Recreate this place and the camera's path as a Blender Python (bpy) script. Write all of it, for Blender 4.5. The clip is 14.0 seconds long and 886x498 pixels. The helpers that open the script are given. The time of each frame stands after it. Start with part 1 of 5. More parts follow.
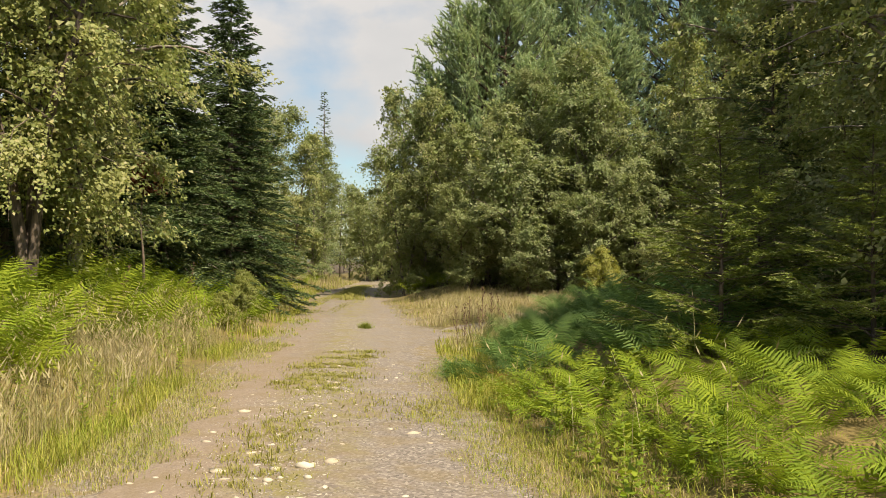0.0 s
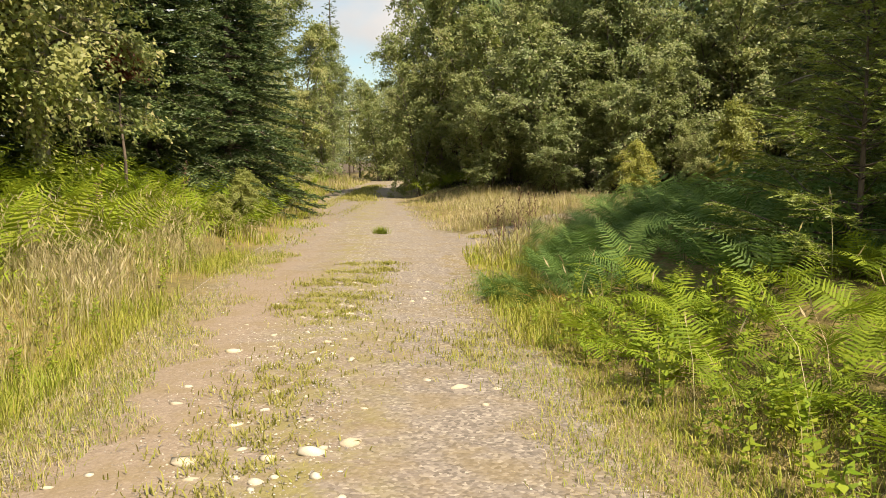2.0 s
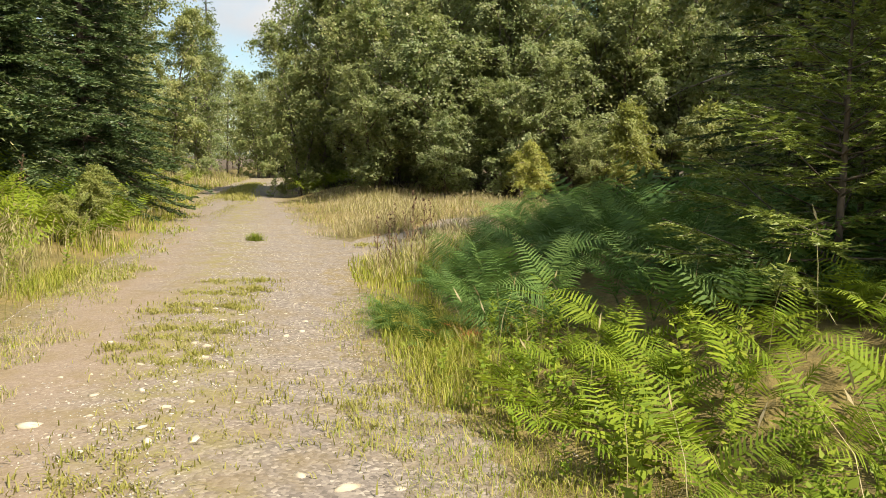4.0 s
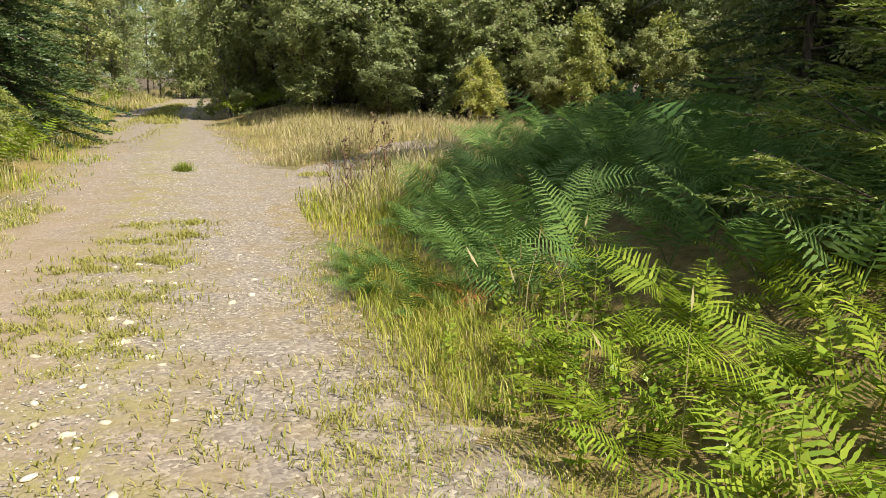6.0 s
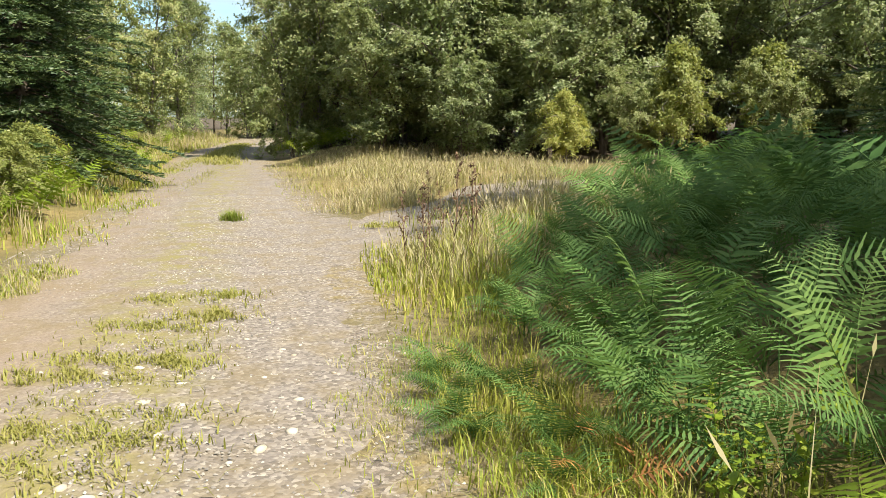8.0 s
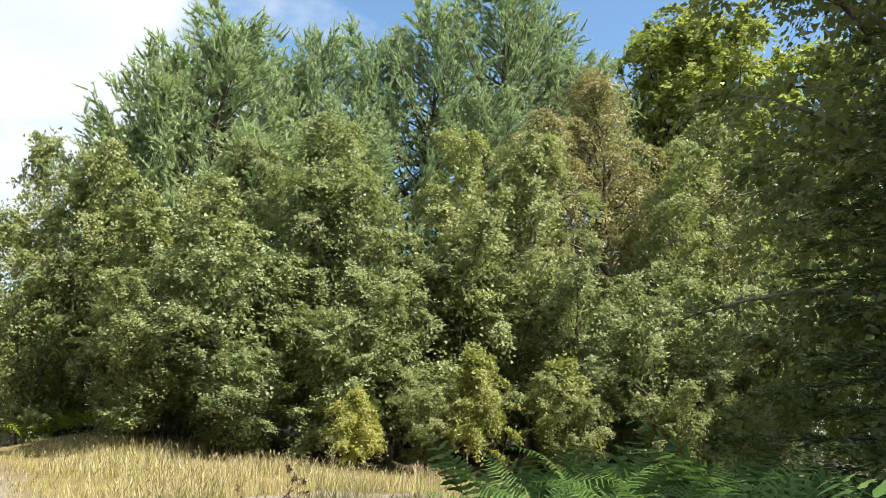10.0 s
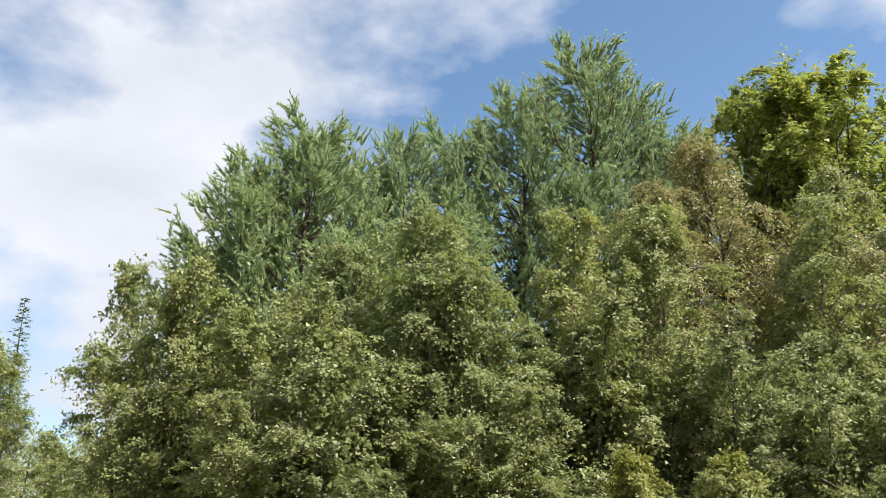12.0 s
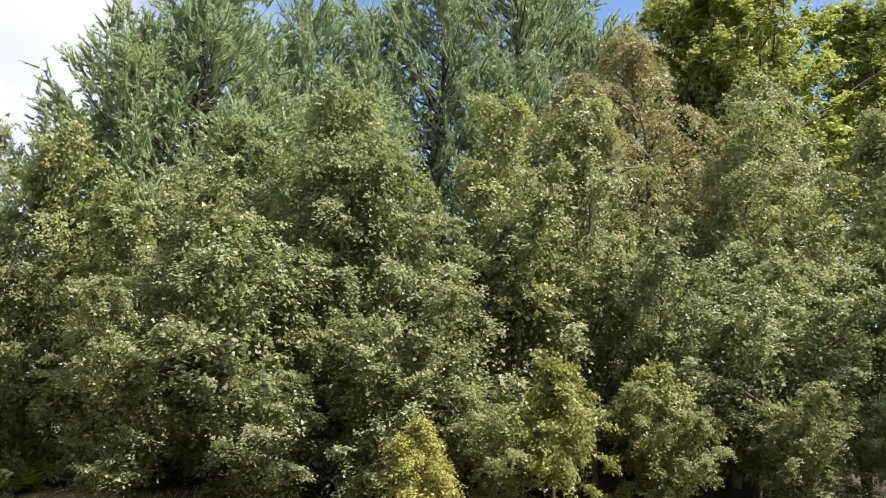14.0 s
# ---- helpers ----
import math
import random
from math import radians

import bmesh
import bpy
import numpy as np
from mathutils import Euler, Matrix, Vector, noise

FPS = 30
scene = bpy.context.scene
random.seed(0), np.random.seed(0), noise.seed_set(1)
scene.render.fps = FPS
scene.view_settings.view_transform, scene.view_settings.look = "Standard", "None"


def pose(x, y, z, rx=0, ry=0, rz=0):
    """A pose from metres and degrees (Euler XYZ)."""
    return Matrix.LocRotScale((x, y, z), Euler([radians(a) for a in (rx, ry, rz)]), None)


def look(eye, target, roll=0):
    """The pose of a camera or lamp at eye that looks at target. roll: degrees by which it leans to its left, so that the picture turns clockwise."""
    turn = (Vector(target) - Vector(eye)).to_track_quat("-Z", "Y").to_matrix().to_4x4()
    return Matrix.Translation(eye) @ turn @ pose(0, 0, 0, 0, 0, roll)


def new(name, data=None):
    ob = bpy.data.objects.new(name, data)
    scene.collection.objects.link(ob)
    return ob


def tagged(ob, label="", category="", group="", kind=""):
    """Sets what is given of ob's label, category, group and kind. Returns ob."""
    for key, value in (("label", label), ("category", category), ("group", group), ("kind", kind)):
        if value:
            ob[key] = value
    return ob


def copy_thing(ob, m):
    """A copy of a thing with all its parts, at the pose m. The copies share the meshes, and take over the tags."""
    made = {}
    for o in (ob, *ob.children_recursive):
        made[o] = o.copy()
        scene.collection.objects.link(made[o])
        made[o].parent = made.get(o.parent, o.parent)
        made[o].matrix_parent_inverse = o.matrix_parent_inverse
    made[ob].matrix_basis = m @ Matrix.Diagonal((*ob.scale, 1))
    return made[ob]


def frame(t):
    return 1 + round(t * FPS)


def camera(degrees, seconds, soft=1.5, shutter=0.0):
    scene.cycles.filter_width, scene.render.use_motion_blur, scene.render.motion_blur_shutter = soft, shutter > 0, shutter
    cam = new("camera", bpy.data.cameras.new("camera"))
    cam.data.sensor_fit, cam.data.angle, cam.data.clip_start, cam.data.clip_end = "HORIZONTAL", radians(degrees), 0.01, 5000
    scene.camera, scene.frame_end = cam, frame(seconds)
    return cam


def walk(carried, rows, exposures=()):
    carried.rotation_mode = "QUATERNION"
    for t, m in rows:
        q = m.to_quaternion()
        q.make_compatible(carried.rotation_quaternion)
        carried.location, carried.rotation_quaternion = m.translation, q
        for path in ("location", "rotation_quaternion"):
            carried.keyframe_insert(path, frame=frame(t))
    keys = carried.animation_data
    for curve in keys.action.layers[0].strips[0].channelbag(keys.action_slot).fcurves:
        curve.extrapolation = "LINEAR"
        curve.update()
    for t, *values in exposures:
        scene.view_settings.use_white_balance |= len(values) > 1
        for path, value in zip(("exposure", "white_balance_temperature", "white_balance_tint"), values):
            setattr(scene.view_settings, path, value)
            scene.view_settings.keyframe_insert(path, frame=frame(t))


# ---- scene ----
PATH = [
    (0, (-0.016, 0.199, 1.515), (-0.023, 2.199, 1.542), 0.1),
    (0.5, (-0.114, 0.732, 1.481), (-0.131, 2.724, 1.296), 0.8),
    (1, (-0.243, 1.224, 1.504), (-0.255, 3.213, 1.295), 0.9),
    (1.5, (-0.275, 1.726, 1.474), (-0.286, 3.716, 1.27), 0.4),
    (2, (-0.312, 2.266, 1.457), (-0.343, 4.254, 1.245), -0.4),
    (2.5, (-0.336, 2.723, 1.479), (-0.376, 4.709, 1.249), 0.3),
    (3, (-0.292, 3.193, 1.495), (-0.34, 5.179, 1.268), 0.1),
    (3.5, (-0.313, 3.552, 1.48), (-0.323, 5.54, 1.27), 0.5),
    (3.7, (-0.311, 3.655, 1.497), (-0.184, 5.641, 1.293), 1.0),
    (5.8, (-0.507, 5.183, 1.451), (-0.071, 7.083, 1.006), 0.7),
    (6, (-0.496, 5.334, 1.453), (-0.099, 7.252, 1.05), 0.3),
    (6.5, (-0.501, 5.788, 1.403), (-0.241, 7.736, 1.03), -0.3),
    (7, (-0.442, 6.234, 1.378), (-0.187, 8.182, 1.003), -0.7),
    (7.2, (-0.399, 6.43, 1.406), (-0.149, 8.38, 1.042), -0.5),
    (9.3, (-0.564, 8.883, 1.285), (-0.18, 10.845, 1.324), 3.2),
    (9.5, (-0.576, 9.066, 1.28), (-0.041, 10.986, 1.449), 3.3),
    (10, (-0.626, 9.585, 1.335), (0.139, 11.388, 1.744), 4.1),
    (10.5, (-0.764, 10.22, 1.208), (0.104, 11.924, 1.794), 5.4),
    (11, (-0.846, 10.742, 1.233), (0.12, 12.372, 1.873), 4.3),
    (11.5, (-1.005, 11.355, 1.337), (-0.153, 13.035, 2.008), 0.6),
    (12, (-0.864, 12.017, 1.389), (-0.284, 13.814, 2.048), -0.3),
    (12.5, (-0.795, 12.429, 1.467), (-0.179, 14.232, 2.074), -2.3),
    (13, (-0.817, 13.051, 1.579), (-0.133, 14.855, 2.106), -2.4),
    (13.5, (-0.771, 13.542, 1.64), (0.051, 15.292, 2.151), 1.5),
    (14, (-0.795, 14.031, 1.753), (0.055, 15.791, 2.176), 0.8),
]
cam = camera(55.6, 14.0, 0.7)
walk(cam, [(t, look(e, g, r)) for t, e, g, r in PATH],
     [(0, 0.70, 6950, 12), (0.5, 0.8, 7600, 12), (1.5, 0.89, 7300, 13), (3.5, 0.92, 6700, 11), (7, 0.98, 6200, 9), (9.5, 1.32, 6000, 9), (10.5, 1.2, 6100, 12), (12.5, 1.0, 6150, 14), (14, 1.22, 5850, 23)])

# ---- light ----
SUN_TO = Vector((0.65 * math.cos(radians(54)), -0.76 * math.cos(radians(54)), math.sin(radians(54)))).normalized()
sun = new("sun", bpy.data.lights.new("sun", "SUN"))
sun.data.energy, sun.data.angle, sun.data.color = 5.0, radians(1.0), (1.0, 0.91, 0.74)
sun.rotation_mode = "QUATERNION"
sun.rotation_quaternion = SUN_TO.to_track_quat("Z", "Y")

world = bpy.data.worlds.new("sky")
scene.world = world
world.use_nodes = True
wn, wl = world.node_tree.nodes, world.node_tree.links
wn.clear()
sky = wn.new("ShaderNodeTexSky")
sky.sky_type, sky.sun_disc = "NISHITA", False
sky.sun_elevation, sky.sun_rotation = radians(54), math.atan2(SUN_TO.x, SUN_TO.y)
wco, wmap, wmap2 = wn.new("ShaderNodeTexCoord"), wn.new("ShaderNodeMapping"), wn.new("ShaderNodeMapping")
wmap.inputs["Scale"].default_value = (1.0, 1.0, 1.7)
wmap.inputs["Location"].default_value = (0.35, 0.1, 0.2)
cloud = wn.new("ShaderNodeTexNoise")
cloud.inputs["Scale"].default_value, cloud.inputs["Detail"].default_value, cloud.inputs["Roughness"].default_value = 2.1, 8, 0.52
cramp = wn.new("ShaderNodeValToRGB")
cramp.color_ramp.elements[0].position, cramp.color_ramp.elements[1].position = 0.45, 0.555
grey = wn.new("ShaderNodeTexNoise")
grey.inputs["Scale"].default_value, grey.inputs["Detail"].default_value = 5.0, 6
gramp = wn.new("ShaderNodeValToRGB")
gramp.color_ramp.elements[0].position, gramp.color_ramp.elements[1].position = 0.3, 0.7
gramp.color_ramp.elements[0].color, gramp.color_ramp.elements[1].color = (6.0, 6.25, 6.5, 1), (7.6, 7.65, 7.7, 1)
wmix, wbg, wout = wn.new("ShaderNodeMix"), wn.new("ShaderNodeBackground"), wn.new("ShaderNodeOutputWorld")
wmix.data_type = "RGBA"
wl.new(wco.outputs["Generated"], wmap.inputs["Vector"])
wl.new(wmap.outputs["Vector"], cloud.inputs["Vector"])
wl.new(wmap.outputs["Vector"], grey.inputs["Vector"])
wl.new(cloud.outputs["Fac"], cramp.inputs["Fac"])
wl.new(grey.outputs["Fac"], gramp.inputs["Fac"])
wl.new(cramp.outputs["Color"], wmix.inputs["Factor"])
air = wn.new("ShaderNodeMix")
air.data_type, air.blend_type = "RGBA", "MULTIPLY"
air.inputs["Factor"].default_value, air.inputs["B"].default_value = 1.0, (1.35, 1.5, 1.45, 1)
wl.new(sky.outputs["Color"], air.inputs["A"])
wl.new(air.outputs["Result"], wmix.inputs["A"])
wl.new(gramp.outputs["Color"], wmix.inputs["B"])
wl.new(wmix.outputs["Result"], wbg.inputs["Color"])
wbg.inputs["Strength"].default_value = 0.063
wl.new(wbg.outputs["Background"], wout.inputs["Surface"])


# ---- materials ----
def shader(name):
    m = bpy.data.materials.new(name)
    m.use_nodes = True
    return m, m.node_tree.nodes, m.node_tree.links, m.node_tree.nodes["Principled BSDF"]


def ramp(n, l, source, stops):
    r = n.new("ShaderNodeValToRGB")
    e = r.color_ramp.elements
    while len(e) < len(stops):
        e.new(0.5)
    for el, (p, c) in zip(e, stops):
        el.position, el.color = p, (*c, 1)
    l.new(source, r.inputs["Fac"])
    return r.outputs["Color"]


def blend(n, l, a, b, f, how="MIX"):
    x = n.new("ShaderNodeMix")
    x.data_type, x.blend_type = "RGBA", how
    for value, key in ((f, "Factor"), (a, "A"), (b, "B")):
        if isinstance(value, (int, float)):
            x.inputs[key].default_value = value
        elif isinstance(value, tuple):
            x.inputs[key].default_value = (*value, 1)
        else:
            l.new(value, x.inputs[key])
    return x.outputs["Result"]


def noise_at(n, l, scale, detail=4, rough=0.55, stretch=(1, 1, 1)):
    co, mp, t = n.new("ShaderNodeTexCoord"), n.new("ShaderNodeMapping"), n.new("ShaderNodeTexNoise")
    mp.inputs["Scale"].default_value = stretch
    t.inputs["Scale"].default_value, t.inputs["Detail"].default_value, t.inputs["Roughness"].default_value = scale, detail, rough
    l.new(co.outputs["Object"], mp.inputs["Vector"])
    l.new(mp.outputs["Vector"], t.inputs["Vector"])
    return t.outputs["Fac"]


def leaf_material(name, stops, glow, patch, through_share=0.4, rough=0.5, patch_scale=0.9, spec=0.4):
    """Foliage: a colour for each leaf out of stops, tinted in patches; some light passes through (glow)."""
    m, n, l, b = shader(name)
    geo, info = n.new("ShaderNodeNewGeometry"), n.new("ShaderNodeObjectInfo")
    colour = ramp(n, l, geo.outputs["Random Per Island"], stops)
    spots = ramp(n, l, noise_at(n, l, patch_scale, 3), [(0.42, (0, 0, 0)), (0.62, (1, 1, 1))])
    tint = blend(n, l, colour, patch, 0.55)
    colour = blend(n, l, colour, tint, spots)
    shift = ramp(n, l, info.outputs["Random"], [(0.0, (0.82, 0.86, 0.9)), (1.0, (1.18, 1.12, 1.0))])
    colour = blend(n, l, colour, shift, 1.0, "MULTIPLY")
    l.new(colour, b.inputs["Base Color"])
    b.inputs["Roughness"].default_value = rough
    b.inputs["Specular IOR Level"].default_value = spec
    tr, mix = n.new("ShaderNodeBsdfTranslucent"), n.new("ShaderNodeMixShader")
    l.new(blend(n, l, colour, glow, 0.5), tr.inputs["Color"])
    mix.inputs["Fac"].default_value = through_share
    l.new(b.outputs["BSDF"], mix.inputs[1])
    l.new(tr.outputs["BSDF"], mix.inputs[2])
    l.new(mix.outputs["Shader"], n["Material Output"].inputs["Surface"])
    return m


def bark_material(name, dark, light, scale, stretch, low=0.4, high=0.6):
    m, n, l, b = shader(name)
    f = noise_at(n, l, scale, 5, 0.6, stretch)
    l.new(ramp(n, l, f, [(low, dark), (high, light)]), b.inputs["Base Color"])
    b.inputs["Roughness"].default_value = 0.85
    bump = n.new("ShaderNodeBump")
    bump.inputs["Strength"].default_value, bump.inputs["Distance"].default_value = 0.6, 0.02
    l.new(f, bump.inputs["Height"])
    l.new(bump.outputs["Normal"], b.inputs["Normal"])
    return m


M_BIRCH = leaf_material("birch_leaf", [(0.0, (0.133, 0.181, 0.0574)), (0.5, (0.212, 0.261, 0.0923)), (0.85, (0.305, 0.335, 0.133)), (1.0, (0.438, 0.39, 0.205))], (0.371, 0.429, 0.0821), (0.292, 0.288, 0.124))
M_SALLOW = leaf_material("sallow_leaf", [(0.0, (0.138, 0.187, 0.0609)), (0.5, (0.213, 0.261, 0.0954)), (0.9, (0.371, 0.401, 0.226)), (1.0, (0.466, 0.415, 0.226))], (0.344, 0.415, 0.104), (0.288, 0.295, 0.13))
M_PALE = leaf_material("pale_leaf", [(0.0, (0.2, 0.24, 0.05)), (0.6, (0.29, 0.32, 0.08)), (1.0, (0.4, 0.37, 0.12))], (0.4, 0.42, 0.06), (0.31, 0.31, 0.09))
M_CHESTNUT = leaf_material("chestnut_leaf", [(0.0, (0.15, 0.204, 0.038)), (0.6, (0.225, 0.288, 0.057)), (1.0, (0.4, 0.408, 0.152))], (0.375, 0.456, 0.057), (0.325, 0.324, 0.095))
M_PINE = leaf_material("pine_needle", [(0.0, (0.207, 0.299, 0.168)), (0.7, (0.352, 0.458, 0.273)), (1.0, (0.527, 0.567, 0.29))], (0.41, 0.542, 0.227), (0.383, 0.42, 0.192), 0.4, 0.5)
M_SPRUCE = leaf_material("spruce_needle", [(0.0, (0.0449, 0.0842, 0.0281)), (0.7, (0.0842, 0.129, 0.0432)), (1.0, (0.168, 0.197, 0.0573))], (0.112, 0.192, 0.0381), (0.112, 0.14, 0.0445), 0.15, 0.5)
M_SPRUCE_TIP = leaf_material("young_spruce_needle", [(0.0, (0.112, 0.152, 0.028)), (0.7, (0.184, 0.232, 0.044)), (1.0, (0.264, 0.296, 0.064))], (0.24, 0.32, 0.04), (0.136, 0.176, 0.04), 0.25, 0.5, 1.6)
M_FERN = leaf_material("fern_blade", [(0.0, (0.122, 0.189, 0.0169)), (0.6, (0.189, 0.269, 0.0246)), (1.0, (0.273, 0.33, 0.0378))], (0.339, 0.452, 0.0283), (0.255, 0.273, 0.0302), 0.35, 0.7, 0.8, 0.15)
# darker, bluer copy of the fern blade: shade put into the colour
M_FERN_SHADED = leaf_material("shaded_fern_blade", [(0.0, (0.0715, 0.146, 0.038)), (0.6, (0.114, 0.204, 0.053)), (1.0, (0.171, 0.251, 0.0694))], (0.19, 0.329, 0.0632), (0.133, 0.184, 0.0569), 0.3, 0.65, 0.8, 0.18)
M_FERN_BROWN = leaf_material("dead_fern_blade", [(0.0, (0.20, 0.08, 0.025)), (0.6, (0.32, 0.14, 0.04)), (1.0, (0.40, 0.22, 0.07))],
                             (0.4, 0.2, 0.05), (0.25, 0.13, 0.04), 0.2, 0.7)
M_GRASS = leaf_material("green_grass", [(0.0, (0.148, 0.211, 0.0195)), (0.5, (0.226, 0.281, 0.0312)), (0.8, (0.328, 0.328, 0.0624)), (1.0, (0.437, 0.374, 0.14))], (0.351, 0.406, 0.039), (0.328, 0.312, 0.0624), 0.3, 0.55, 0.7, 0.3)
M_TURF = leaf_material("track_turf", [(0.0, (0.25, 0.25, 0.05)), (0.5, (0.34, 0.33, 0.07)), (1.0, (0.45, 0.38, 0.14))], (0.42, 0.42, 0.06), (0.36, 0.31, 0.09), 0.35, 0.6, 1.5, 0.2)
M_STRAW = leaf_material("dry_grass", [(0.0, (0.359, 0.289, 0.136)), (0.5, (0.468, 0.382, 0.221)), (0.8, (0.53, 0.445, 0.294)), (1.0, (0.312, 0.32, 0.0842))], (0.484, 0.413, 0.189), (0.27, 0.26, 0.081), 0.25, 0.6, 0.9, 0.3)
M_WEED = leaf_material("weed_leaf", [(0.0, (0.14, 0.234, 0.0187)), (0.6, (0.224, 0.318, 0.0281)), (1.0, (0.355, 0.394, 0.0468))], (0.374, 0.468, 0.0281), (0.281, 0.29, 0.0374), 0.35, 0.4, 2.0)
M_KHAKI = leaf_material("khaki_leaf", [(0.0, (0.172, 0.18, 0.0625)), (0.5, (0.253, 0.246, 0.0938)), (0.85, (0.333, 0.312, 0.138)), (1.0, (0.391, 0.312, 0.163))],
                        (0.345, 0.336, 0.1), (0.276, 0.228, 0.1))
M_RED = leaf_material("rust_leaf", [(0.0, (0.103, 0.027, 0.0141)), (1.0, (0.176, 0.0594, 0.0281))], (0.207, 0.0648, 0.0281), (0.114, 0.0432, 0.0169))
M_BARK_BIRCH = bark_material("birch_bark", (0.06, 0.048, 0.038), (0.30, 0.26, 0.22), 9, (1, 1, 0.35), 0.38, 0.56)
M_BARK = bark_material("brown_bark", (0.05, 0.038, 0.028), (0.16, 0.12, 0.09), 14, (1, 1, 0.25))
M_BARK_PINE = bark_material("pine_bark", (0.06, 0.038, 0.026), (0.14, 0.085, 0.058), 10, (1, 1, 0.3))
M_STALK = bark_material("stalk", (0.16, 0.17, 0.05), (0.32, 0.27, 0.10), 20, (1, 1, 0.3))
M_DEAD = bark_material("dead_stalk", (0.09, 0.05, 0.03), (0.20, 0.12, 0.07), 20, (1, 1, 0.3))


def ground_material():
    m, n, l, b = shader("forest_floor")
    big, fine = noise_at(n, l, 0.45, 5), noise_at(n, l, 14, 6, 0.7)
    c = ramp(n, l, big, [(0.35, (0.15, 0.125, 0.04)), (0.5, (0.235, 0.185, 0.065)), (0.66, (0.31, 0.235, 0.09))])
    c = blend(n, l, c, ramp(n, l, fine, [(0.3, (0.35, 0.33, 0.3)), (0.7, (1.15, 1.1, 1.0))]), 0.85, "MULTIPLY")
    shade = n.new("ShaderNodeAttribute")
    shade.attribute_name = "litter"
    leaf_litter = ramp(n, l, noise_at(n, l, 22, 6, 0.7), [(0.3, (0.035, 0.025, 0.015)), (0.55, (0.085, 0.058, 0.03)), (0.75, (0.15, 0.10, 0.05))])
    c = blend(n, l, c, leaf_litter, shade.outputs["Fac"])
    # gravel spilled over from the track
    co, cells, spill = n.new("ShaderNodeTexCoord"), n.new("ShaderNodeTexVoronoi"), n.new("ShaderNodeAttribute")
    cells.inputs["Scale"].default_value = 48
    l.new(co.outputs["Object"], cells.inputs["Vector"])
    grain = ramp(n, l, cells.outputs["Color"], [(0.1, (0.11, 0.088, 0.068)), (0.5, (0.20, 0.16, 0.125)), (0.9, (0.36, 0.31, 0.25))])
    spill.attribute_name = "grit"
    bare = ramp(n, l, noise_at(n, l, 5, 5, 0.65), [(0.4, (0.25, 0.25, 0.25)), (0.55, (1, 1, 1))])
    c = blend(n, l, c, grain, blend(n, l, bare, spill.outputs["Color"], 1.0, "MULTIPLY"))
    l.new(c, b.inputs["Base Color"])
    b.inputs["Roughness"].default_value = 0.95
    bump = n.new("ShaderNodeBump")
    bump.inputs["Strength"].default_value, bump.inputs["Distance"].default_value = 0.8, 0.04
    l.new(fine, bump.inputs["Height"])
    l.new(bump.outputs["Normal"], b.inputs["Normal"])
    return m


